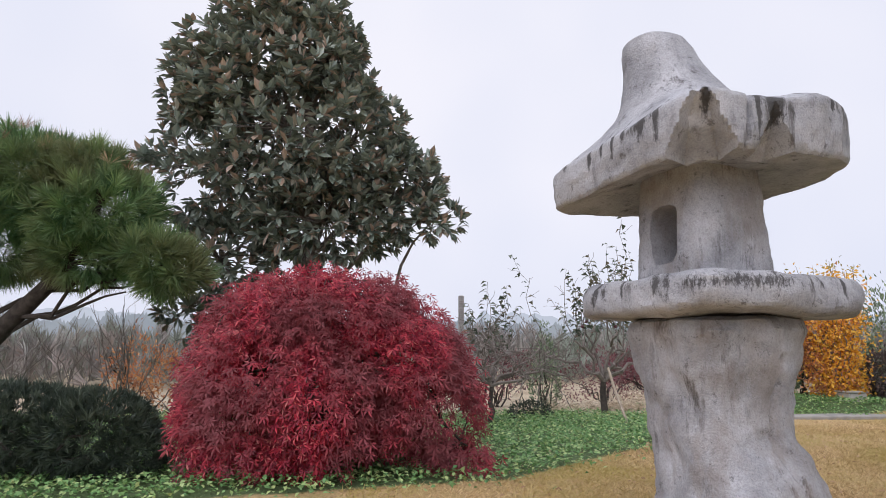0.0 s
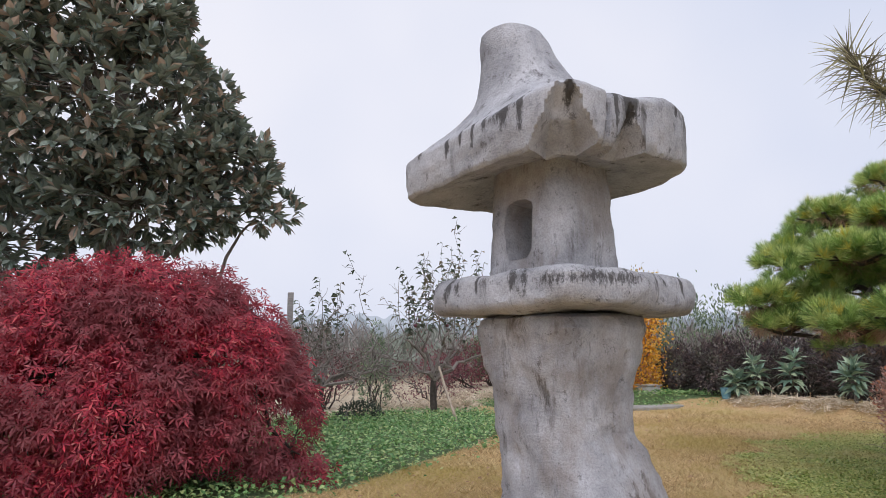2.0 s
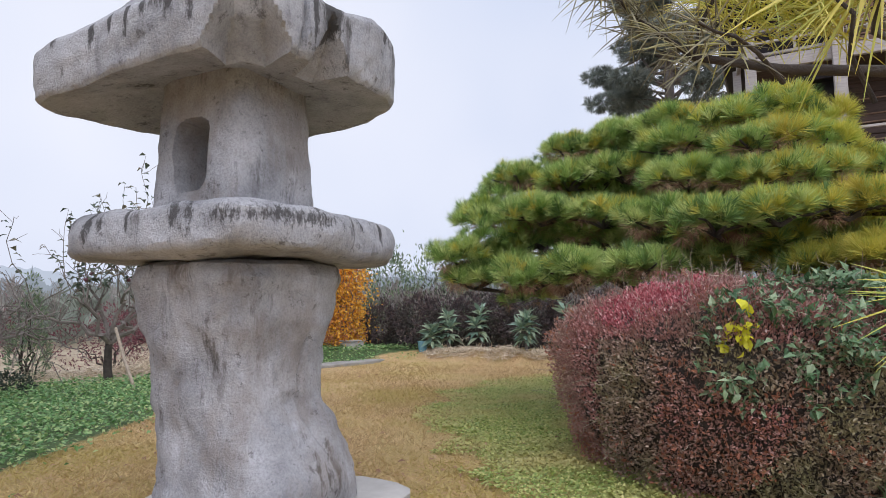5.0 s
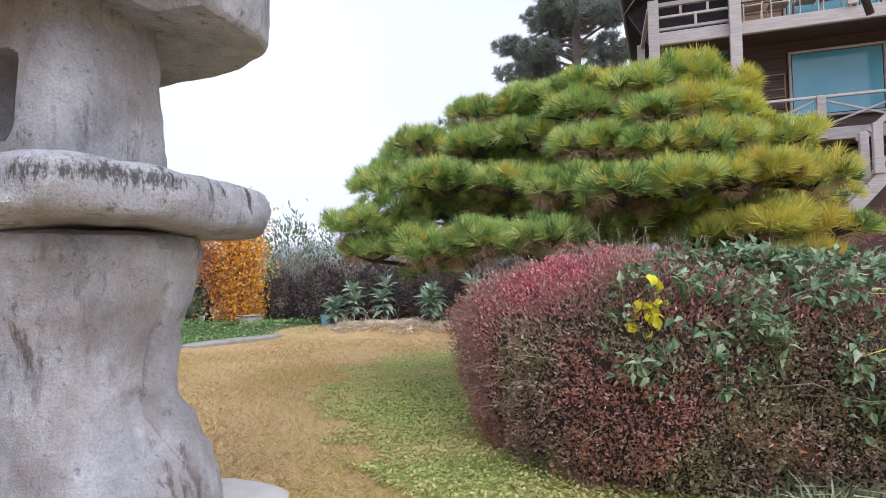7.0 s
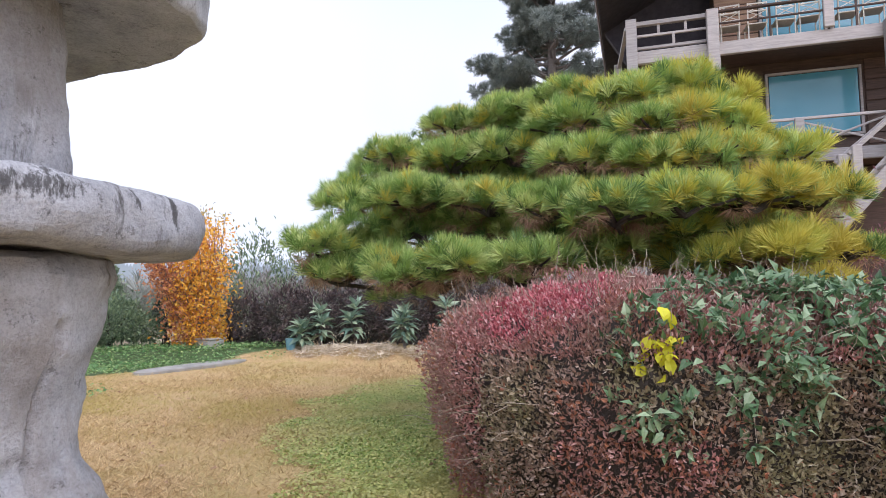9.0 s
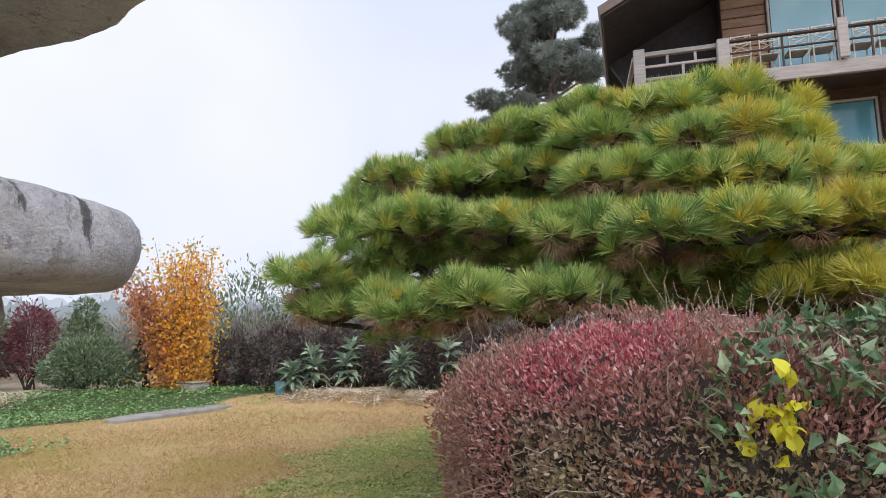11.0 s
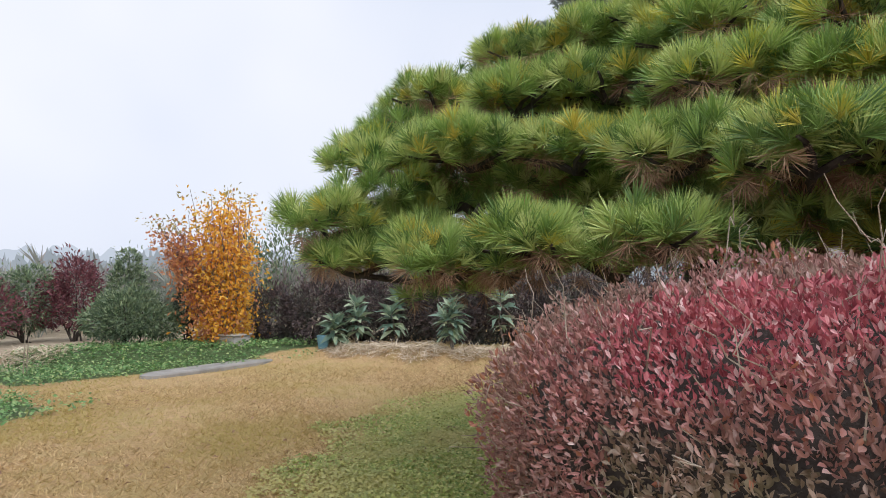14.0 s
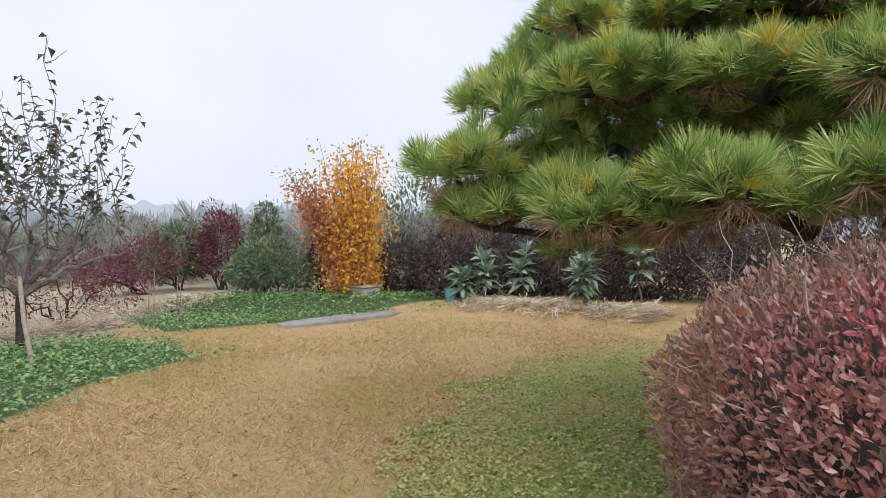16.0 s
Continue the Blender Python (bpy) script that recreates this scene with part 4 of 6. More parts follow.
nn = near_tuft((1.60, 0.71, 1.535), (-1, 0.25, -0.35), 62, 0.17, 0.62) + near_tuft((2.0, 0.67, 1.2), (-0.9, 0.3, 0.15), 50, 0.16, 0.6)
for a, c in side_twigs[3:]:
    nn += near_tuft(c, np.subtract(c, a) + (0, 0, 0.1), 70, 0.15, 0.8)
for i in range(26):
    at = np.array([2.45, 0.95, 1.95]) + rng.uniform(-1, 1, 3) * np.array([0.2, 0.16, 0.12]) + (i % 3) * np.array([0.22, -0.02, 0.12])
    nn += near_tuft(at, (-0.6, 0.2, 0.5), 46, 0.14, 0.9)
arr_part("needles", *merge(*nn), NEEDLE_GOLD, NB, "long yellow-green needles", kind="stuff")
nd = []
for a, c in side_twigs[:3] + [((2.26, 1.29, 2.0), (2.2, 1.32, 2.12)), ((2.34, 1.08, 1.76), (2.35, 1.21, 1.89))]:
    nd += near_tuft(c, np.subtract(c, a), 34, 0.14, 0.9, 0.2)
for k in range(5, 8):
    for t in (0.1, 0.4, 0.7, 0.95):
        at = stem[k] + (stem[k + 1] - stem[k]) * t
        nd += near_tuft(at, stem[k + 1] - stem[k] + rng.normal(size=3) * 0.05, 26, 0.13, 0.85, 0.06)
arr_part("old_needles", *merge(*nd), NEEDLE_OLD, NB, "sparse grey-brown needles at the bough's tip", kind="stuff")


# ---- hedge of small red-brown leaves, overgrown by a climber ----
HEDGE_LINE = [(4.71, 1.99), (4.97, 2.50), (5.40, 3.04), (5.97, 3.38), (6.5, 3.3), (6.85, 2.65), (6.95, 1.2), (7.1, -0.6), (7.0, -1.9), (6.4, -1.6), (5.75, -0.4), (5.12, 0.9)]
HC = np.array([5.95, 1.25])
hl = np.array(HEDGE_LINE)
h_ang = np.unwrap(np.arctan2(hl[:, 1] - HC[1], hl[:, 0] - HC[0]))
h_rad = np.hypot(hl[:, 1] - HC[1], hl[:, 0] - HC[0])
order = np.argsort(h_ang % (2 * math.pi))
h_a, h_r = (h_ang % (2 * math.pi))[order], h_rad[order]
HEDGE_TOP = 1.35


def hedge_radius(a):
    """Footprint's radius by angle, with softened corners."""
    r = 0
    for k, w in ((-0.12, 0.25), (0, 0.5), (0.12, 0.25)):
        r = r + w * np.interp((a + k) % (2 * math.pi), h_a, h_r, period=2 * math.pi)
    return r


def hedge_surface(a, u):
    """A place on the hedge: u runs from the foot (0) over the shoulder to the middle of the top (1)."""
    r = hedge_radius(a)
    prof_u = np.array([0, 0.06, 0.22, 0.36, 0.44, 0.52, 0.60, 0.70, 1.0])
    prof_r = np.array([0.86, 0.92, 1.0, 1.0, 0.95, 0.86, 0.74, 0.55, 0.0])
    prof_z = np.array([0.02, 0.15, 0.55, 0.90, 1.08, 1.21, 1.31, 1.37, 1.40]) / 1.40 * HEDGE_TOP
    rr, z = np.interp(u, prof_u, prof_r), np.interp(u, prof_u, prof_z)
    y = HC[1] + r * rr * np.sin(a)
    return np.stack([HC[0] + r * rr * np.cos(a), y, z * np.interp(y, [0.4, 1.9], [0.86, 1.0])], -1)


HEDGE = thing("clipped_hedge", (HC[0], HC[1], 0), "rounded red-brown clipped hedge overgrown with green climber", "hedge")
ha, hu = np.meshgrid(np.linspace(0, 2 * math.pi, 72, endpoint=False), np.linspace(0, 1, 26), indexing="ij")
core = hedge_surface(ha.ravel(), hu.ravel())
core[:, :2] = HC + (core[:, :2] - HC) * 0.94
core[:, 2] *= 0.955
ci = np.arange(72 * 26).reshape(72, 26)
cf = np.stack([ci, np.roll(ci, -1, 0)], 0)
cf = np.stack([cf[0][:, :-1], cf[1][:, :-1], cf[1][:, 1:], cf[0][:, 1:]], -1).reshape(-1, 4)
arr_part("core", core, cf, BARK, HEDGE, "dark twiggy inside", True)


def hedge_spots(n, a_lo, a_hi):
    a, u = rng.uniform(a_lo, a_hi, n), rng.uniform(0.0, 0.93, n)
    p = hedge_surface(a, u)
    q = hedge_surface(a, np.clip(u + 0.01, 0, 1))
    e = hedge_surface(a + 0.01, u)
    nrm = unit(np.cross(e - p, q - p))
    return p, nrm, a, u


p, nrm, a, u = hedge_spots(115000, 1.3, 5.0)
lump = smooth_noise(p[:], 2.6, 31)
fine = smooth_noise(p[:], 8.5, 12)
p = p + nrm * (0.09 * lump + 0.085 * fine + rng.uniform(-0.10, 0.05, len(p)))[:, None]
zone_v = smooth_noise(p, 1.3, 5)
near_y = np.linalg.norm((p - np.array([5.0, 1.40, 0.95])) / np.array([0.6, 0.46, 0.36]), axis=1)
green_side = ((p[:, 1] < 0.95 + 0.6 * zone_v) & (p[:, 2] > 0.5 + 0.3 * zone_v)) | (near_y < 1.0 + 0.4 * zone_v)
is_green = green_side & (fine + 0.5 * lump > -0.10) & (rng.random(len(p)) < 0.17)
topped = (p[:, 2] > 0.95) | (p[:, 1] > 2.6)
is_red = ~is_green & (topped | (zone_v > 0.25))
pink = ~is_green & (np.linalg.norm((p - np.array([5.2, 2.3, 1.28])) / np.array([0.35, 0.5, 0.3]), axis=1) + 0.4 * lump < 0.9)
is_red &= ~pink
rust = ~is_green & ~pink & (rng.random(len(p)) < 0.015 + 0.10 * (lump > 0.3) + 0.16 * ((zone_v > 0.15) & (p[:, 2] < 0.85)))
LEAF_S, LEAF_W, LEAF_H, LEAF_V = leaf_shape(0.34, 0.09, 0.12), oval_shape(0.66, 0.06, 0.16), oval_shape(0.44, 0.08, 0.10), leaf_shape(0.52, 0.10, 0.20, 0.38)
for nm, mask, mat, size, lab in (("pink_leaves", pink, HEDGE_PINK, (0.016, 0.034), "small bright crimson leaves"), ("red_leaves", is_red & ~rust, HEDGE_RED, (0.016, 0.034), "small dusky red leaves"), ("brown_leaves", ~is_red & ~is_green & ~rust & ~pink, HEDGE_BROWN, (0.016, 0.037), "small brown-purple leaves"), ("rust_leaves", rust, HEDGE_RUST, (0.022, 0.042), "scattered rust-orange leaves")):
    m = np.where(mask)[0]
    ax = unit(nrm[m] * 0.7 + rng.normal(size=(len(m), 3)) * 0.55 + np.array([0, 0, 0.45]))
    arr_part(nm, *scatter(*LEAF_H, p[m], frames(ax), rng.uniform(*size, len(m))), mat, HEDGE, lab, kind="stuff")
m = np.where(is_green)[0]
ax = unit(nrm[m] * 0.4 + rng.normal(size=(len(m), 3)) * 0.7)
arr_part("climber_leaves", *scatter(*LEAF_V, p[m] + nrm[m] * 0.05, frames(ax, up=(-0.3, -0.1, 0.9)), rng.uniform(0.038, 0.088, len(m))), IVY, HEDGE, "broad green climber leaves", kind="stuff")
yl = np.array([4.80, 1.60, 1.02]) + rng.normal(size=(26, 3)) * np.array([0.03, 0.04, 0.085])
arr_part("yellow_leaves", *scatter(*LEAF_W, yl, frames(rng.normal(size=(26, 3)) * 0.5 + np.array([-0.5, 0, -0.5]), up=(-0.8, 0, 0.5)), rng.uniform(0.05, 0.095, 26)), YELLOW_LEAF, HEDGE, "a spray of bright yellow leaves", kind="stuff")
tw = []
for i in range(520):
    k = int(rng.integers(0, len(p)))
    d = unit(nrm[k] + rng.normal(size=3) * 0.9 + np.array([0, 0, 0.3]))
    if p[k][2] > 0.35:
        tw.append(tube(limb_path(p[k] - nrm[k] * 0.03, p[k] + d * rng.uniform(0.08, 0.26) + nrm[k] * 0.04, 5, 0.0, 0.1), np.linspace(0.0028, 0.0012, 5), 4))
for i in range(4):
    tw.append(tube(limb_path((5.05 + 0.05 * i, 1.15 - 0.25 * i, 0.62 - 0.05 * i), (4.98 + 0.08 * i, 0.2 - 0.2 * i, 0.52 - 0.09 * i), 8, 0.04, 0.03), np.linspace(0.004, 0.002, 8), 4))
arr_part("twig_work", *merge(*tw), TWIG, HEDGE, "pale stray twigs", kind="stuff")


# ---- generic leafy shrubs ----
def shrub(name, at, blobs, n, mat, size, label, category="shrub", shape=None, shell=0.55, stems=6, stem_mat=None, up=0.3, group=""):
    """A shrub: stems from the ground and leaves over a set of ellipsoids given from its base."""
    at = np.array([at[0], at[1], float(land(at[0], at[1]))])
    ob = thing(name, at, label, category, group)
    bl = np.array(blobs, float)
    bl[:, :3] += at
    q, out = ball_points(bl, n, shell, at[2] + 0.03)
    girth = float(bl[:, 3].mean())
    sprig = np.where(rng.random(len(q)) < 0.10, rng.uniform(0.1, 0.5, len(q)), 0.0)
    q = q + (out + np.array([0, 0, 0.4])) * (girth * (0.45 * smooth_noise(q, 3.0, 7) + sprig))[:, None]
    q[:, 2] = np.maximum(q[:, 2], at[2] + 0.03)
    ax = unit(out + rng.normal(size=(len(q), 3)) * 0.6 + np.array([0, 0, up]))
    arr_part("foliage", *scatter(*(shape or LEAF_S), q, frames(ax), rng.uniform(*size, len(q))), mat, ob, kind="stuff")
    st = []
    for i in range(stems):
        b = bl[int(rng.integers(0, len(bl)))]
        st.append(tube(limb_path(at + rng.normal(size=3) * np.array([0.06, 0.06, 0]) - np.array([0, 0, 0.03]), b[:3] + rng.normal(size=3) * b[3:] * 0.4, 6, 0.05, 0.06), np.linspace(0.022, 0.007, 6), 5))
    arr_part("stem_work", *merge(*st), stem_mat or BARK, ob, kind="stuff")
    return ob


def bare_shrub(name, at, height, count, mat, label, category="shrub", spread=0.35, depth=2, group=""):
    at = np.array([at[0], at[1], float(land(at[0], at[1]))])
    ob = thing(name, at, label, category, group)
    gs = []
    for i in range(count):
        d = np.array([rng.normal() * spread, rng.normal() * spread, 1.0])
        (v, f), _ = branching(at + np.array([rng.normal() * 0.12, rng.normal() * 0.12, -0.03]), d, height * rng.uniform(0.4, 0.55), 0.012, depth, 0.4, 3, 0.25, 0.62)
        gs.append((v, f))
    arr_part("branchwork", *merge(*gs), mat, ob, kind="stuff")
    return ob


# magnolia
MG = thing("magnolia_tree", (0.2, 9.5, 0), "large evergreen magnolia with glossy dark leaves and brown undersides", "magnolia tree")
mg_blobs = [(-0.35, 9.3, 4.6, 1.6, 1.5, 1.6), (-0.25, 9.2, 5.8, 1.0, 1.0, 0.9), (-0.9, 9.4, 5.4, 1.2, 1.1, 1.0), (0.53, 9.1, 4.2, 1.0, 1.0, 1.1), (1.18, 9.1, 3.6, 0.9, 0.9, 0.75), (-1.4, 9.6, 4.0, 1.1, 1.0, 1.0), (-1.3, 9.8, 2.6, 0.9, 0.9, 0.7), (-1.75, 10.0, 1.9, 0.55, 0.6, 0.5), (0.28, 9.3, 3.2, 1.3, 1.2, 0.8), (1.88, 9.0, 3.2, 0.45, 0.5, 0.35), (-0.5, 9.1, 6.7, 1.0, 0.8, 0.6), (0.13, 9.0, 5.6, 0.65, 0.7, 0.6), (-1.5, 9.4, 5.2, 0.8, 0.8, 0.8), (1.23, 9.0, 3.9, 0.55, 0.6, 0.55)]
q, out = ball_points(mg_blobs, 3900, 0.45)
gap = smooth_noise(q, 1.5, 40) > -0.30
q, out = q[gap], out[gap]
MAG_LEAF = oval_shape(0.40, 0.05, 0.06)
lp, la = [], []
for k in range(8):
    ang = rng.uniform(0, 2 * math.pi, len(q))
    f3 = frames(unit(out + np.array([0, 0, 0.5])))
    tilt = rng.uniform(0.45, 1.25, len(q))
    la.append(np.einsum("nij,nj->ni", f3, np.stack([np.sin(tilt) * np.cos(ang), np.cos(tilt), np.sin(tilt) * np.sin(ang)], -1)))
    lp.append(q)
lp, la = np.concatenate(lp), np.concatenate(la)
arr_part("crown", *scatter(*MAG_LEAF, lp, frames(la, up=(0, 0, 1)), rng.uniform(0.14, 0.23, len(lp))), MAGNOLIA, MG, "whorls of leathery leaves", kind="stuff")
mg_t = np.array([(0.2, 9.5, -0.05), (0.15, 9.5, 1.2), (0.05, 9.4, 2.6), (0.0, 9.3, 4.2), (-0.1, 9.25, 5.8)])
arr_part("trunk", *tube(mg_t, [0.17, 0.14, 0.11, 0.08, 0.04], 9), BARK_GREY, MG, "straight grey trunk", True)
ml = [tube(limb_path(mg_t[min(3, max(1, int((b[2] - 1.2) / 1.3)))], (b[0], b[1], b[2]), 7, -0.03, 0.05), np.linspace(0.05, 0.012, 7), 5) for b in mg_blobs]
for k in range(0, len(q), 5):
    b = min(mg_blobs, key=lambda s: (s[0] - q[k][0]) ** 2 + (s[1] - q[k][1]) ** 2 + (s[2] - q[k][2]) ** 2)
    ml.append(tube(limb_path(b[:3], q[k], 4, 0.0, 0.05), np.linspace(0.014, 0.005, 4), 4))
arr_part("branchwork", *merge(*ml), BARK_GREY, MG, "thin grey branches", kind="stuff")

# weeping maple
MP = thing("weeping_maple", (0.45, 7.1, 0), "weeping red maple with finely cut drooping leaves", "maple tree")
mp_blobs = [(0.25, 7.0, 1.15, 1.05, 1.0, 1.02), (-0.15, 6.9, 1.0, 0.95, 0.95, 0.85), (0.95, 6.9, 1.15, 0.85, 0.85, 0.92), (1.35, 6.7, 0.75, 0.65, 0.7, 0.72), (-0.45, 6.7, 0.62, 0.68, 0.75, 0.62), (0.3, 6.4, 0.75, 0.75, 0.6, 0.65), (1.75, 6.4, 0.18, 0.35, 0.35, 0.22), (0.3, 7.0, 1.70, 1.1, 0.85, 0.46), (-0.35, 7.0, 1.55, 0.6, 0.7, 0.45), (1.35, 6.9, 1.2, 0.55, 0.6, 0.5)]
PALM = palmate_shape(5, 0.17)
sp, so = ball_points(mp_blobs, 7900, 0.66, 0.12)
gap = (smooth_noise(sp * np.array([1, 1, 2.2]), 1.9, 60) > -0.24)
sp, so = sp[gap], so[gap]
hole = (sp[:, 2] < 0.42 + 0.2 * smooth_noise(sp, 3.0, 71)) & (np.abs(sp[:, 0] - 0.85) < 0.42)
sp, so = sp[~hole], so[~hole]
mpp, mpa = [], []
for k in range(6):
    step = 0.055 * k
    drop = unit(so * 0.35 + np.array([0, 0, -1.0]))
    mpp.append(sp + drop * step + rng.normal(size=sp.shape) * 0.035)
    mpa.append(unit(drop + so * 0.55 + rng.normal(size=sp.shape) * 0.35))
mpp, mpa = np.concatenate(mpp), np.concatenate(mpa)
ok = mpp[:, 2] > 0.05
arr_part("crown", *scatter(*PALM, mpp[ok], frames(mpa[ok], up=(0, -0.6, 0.6)), rng.uniform(0.065, 0.12, int(ok.sum()))), MAPLE, MP, "cascading crimson leaves", kind="stuff")
mt = np.array([(0.5, 7.15, -0.05), (0.42, 7.1, 0.5), (0.5, 7.0, 1.0), (0.35, 7.0, 1.6)])
arr_part("trunk", *tube(mt, [0.11, 0.09, 0.07, 0.04], 8), BARK, MP, "short twisted trunk", True)
mlm = [tube(limb_path(mt[2], (b[0], b[1], b[2] + b[5] * 0.6), 7, 0.12, 0.07), np.linspace(0.045, 0.012, 7), 5) for b in mp_blobs]
for k in range(0, len(sp), 12):
    b = mp_blobs[int(rng.integers(0, len(mp_blobs)))]
    b = min(mp_blobs, key=lambda s: (s[0] - sp[k][0]) ** 2 + (s[1] - sp[k][1]) ** 2 + (s[2] - sp[k][2]) ** 2)
    mlm.append(tube(limb_path(np.array(b[:3]) + (0, 0, b[5] * 0.5), sp[k] - (0, 0, 0.1), 5, 0.12, 0.05), np.linspace(0.010, 0.003, 5), 4))
arr_part("branchwork", *merge(*mlm), BARK, MP, "arching thin twigs", kind="stuff")

# yew mound and bushes at the left back
YEW_TUFT = tuft_shape(13, 0.09, 21, (0.3, 1.3), 0.5)
yew = thing("yew_shrub", (-2.4, 6.9, 0), "low dark green yew mound beside the maple", "shrub")
yb = [(-1.9, 6.75, 0.42, 0.62, 0.6, 0.42), (-2.7, 6.85, 0.48, 0.8, 0.7, 0.42), (-3.6, 7.0, 0.45, 0.9, 0.8, 0.45), (-1.5, 6.7, 0.25, 0.35, 0.4, 0.28)]
q, out = ball_points(yb, 5200, 0.7, 0.02)
arr_part("foliage", *scatter(*YEW_TUFT, q, frames(unit(out + np.array([0, 0, 0.3]) + rng.normal(size=q.shape) * 0.4)), rng.uniform(0.07, 0.13, len(q))), YEW_LEAF, yew, kind="stuff")
for b in yb:
    arr_part("stem", *tube(limb_path((-2.4, 6.9, -0.03), b[:3], 6, 0.1, 0.05), np.linspace(0.03, 0.01, 6), 5), BARK, yew)
shrub("russet_bush", (-2.9, 12.2), [(0, 0, 0.9, 0.6, 0.5, 0.4), (0.4, 0, 0.7, 0.5, 0.4, 0.4), (-0.3, 0.2, 0.45, 0.5, 0.4, 0.4)], 1800, RUSSET_LEAF, (0.06, 0.11), "loose russet bush behind the beds")
for x, y, h in ((-4.3, 10.2, 1.9), (-3.4, 10.6, 2.1), (-2.6, 10.4, 2.2), (-1.9, 11.2, 1.7), (-5.2, 11, 1.7)):
    bare_shrub("bare_shrub", (x, y), h, 6, BARK_GREY, "leafless grey-brown shrub with upright stems", group="bare shrubs")


# ---- fruit trees ----
def fruit_tree(name, base, limbs, label, sprouts, leafy, trunk_r=0.07, fruit=0):
    base = np.array([base[0], base[1], float(land(base[0], base[1]))])
    ob = thing(name, base, label, "fruit tree")
    head = base + np.array([0.03, 0.02, 0.75])
    arr_part("trunk", *tube(limb_path(base - (0, 0, 0.05), head, 6, 0.0, 0.05), np.linspace(trunk_r, trunk_r * 0.7, 6), 8), BARK, ob, "dark short trunk", True)
    gs, lp, la, tips = [], [], [], []
    for dx, dy, dz in limbs:
        tip = head + np.array([dx, dy, dz])
        path = limb_path(head - (0, 0, 0.08), tip, 9, 0.10, 0.07)
        gs.append(tube(path, np.linspace(trunk_r * 0.6, 0.012, 9), 6))
        for k in range(sprouts):
            i = int(rng.integers(3, 9))
            d = np.array([rng.normal() * 0.22, rng.normal() * 0.22, 1.0]) if leafy else rng.normal(size=3) * 0.8 + np.array([0, 0, 0.35])
            ln = rng.uniform(0.5, 1.0) * (2.2 if trunk_r > 0.05 else 1.5) if leafy else rng.uniform(0.4, 0.9)
            shoot = limb_path(path[i], path[i] + unit(d) * ln, 8, 0.0, 0.05)
            gs.append(tube(shoot, np.linspace(0.011, 0.004, 8), 4))
            tips.append(shoot[2])
            for _ in range(3):
                j = int(rng.integers(2, 7))
                e = unit(d + rng.normal(size=3) * 0.8) * rng.uniform(0.15, 0.4)
                gs.append(tube(limb_path(shoot[j], shoot[j] + e, 4, 0.0, 0.06), np.linspace(0.006, 0.003, 4), 3))
            if leafy:
                for t in np.linspace(0.25, 1.0, 17):
                    pt = shoot[0] + (shoot[-1] - shoot[0]) * t
                    lp.append(pt + rng.normal(size=3) * 0.012)
                    a = rng.uniform(0, 6.28)
                    la.append((math.cos(a), math.sin(a), rng.uniform(-0.35, 0.3)))
    arr_part("branchwork", *merge(*gs), BARK_GREY, ob, "tangled grey branches", kind="stuff")
    if leafy:
        lp, la = np.array(lp), np.array(la)
        arr_part("leaves", *scatter(*leaf_shape(0.55, 0.10, 0.35, 0.5), lp, frames(la, up=(0, 0, 1)), rng.uniform(0.12, 0.18, len(lp))), FRUIT_LEAF, ob, "drooping dull green leaves", kind="stuff")
    for k in range(fruit):
        bm = bmesh.new()
        bmesh.ops.create_icosphere(bm, subdivisions=2, radius=0.042)
        for v in bm.verts:
            v.co.z *= 0.9 - 0.25 * math.exp(-(v.co.x ** 2 + v.co.y ** 2) / 0.0002)
        fr = part("fruit", bm, APPLE, ob, "dark shrivelled fruit", True)
        fr.location = Vector(tips[k * 3 % len(tips)] - base) + Vector((0, 0, -0.05))
    return ob


fruit_tree("pear_tree", (5.75, 11.75), [(-0.7, -0.2, 0.7), (0.6, -0.1, 0.75), (-0.2, 0.5, 0.9), (0.15, -0.5, 0.9), (1.2, -0.3, 0.5), (0.9, 0.4, 0.6), (-1.0, 0.3, 0.4)], "half-leafless pear tree with upright leafy shoots", 5, True, 0.075, 4)
fruit_tree("young_fruit_tree", (3.05, 10.2), [(-0.9, 0.1, 0.25), (0.9, 0.0, 0.2), (0.4, 0.5, 0.5), (-0.3, -0.4, 0.5), (1.2, -0.2, 0.1), (0.0, 0.0, 0.9), (1.3, 0.3, 0.35)], "bare crooked fruit tree with tangled twigs", 9, False, 0.05)
fruit_tree("sapling", (3.3, 11.6), [(0.1, 0.0, 0.7), (-0.2, 0.1, 0.5), (0.4, 0.0, 0.45)], "thin fruit sapling with a few leaves", 3, True, 0.03)
prop = thing("prop_pole", (5.55, 10.35, 0), "pale wooden prop pole leaning on the pear tree", "pole")
arr_part("pole", *tube([(5.55, 10.35, 0.0), (5.58, 10.8, 0.45), (5.66, 11.3, 0.93)], [0.028, 0.026, 0.024], 7), TWIG, prop)
tp = thing("timber_post", (3.0, 12.3, 0), "weathered timber post standing among fruit trees", "post")
part("post", box_bm(-0.05, 0.05, -0.05, 0.05, -0.05, 2.35), GREY_WOOD, tp)
shrub("small_conifer", (4.95, 12.9), [(0, 0, 0.5, 0.34, 0.34, 0.45), (0, 0, 1.0, 0.26, 0.26, 0.5), (0, 0, 1.45, 0.14, 0.14, 0.4)], 1500, BUSH_LEAF, (0.05, 0.1), "small upright dark conifer", "conifer", up=0.8)
shrub("purple_bush", (4.1, 13.8), [(0, 0, 0.7, 0.5, 0.4, 0.5), (0.5, 0, 0.8, 0.45, 0.4, 0.45)], 1100, PURPLE_LEAF, (0.06, 0.1), "thin purple-leaved bush among fruit trees")
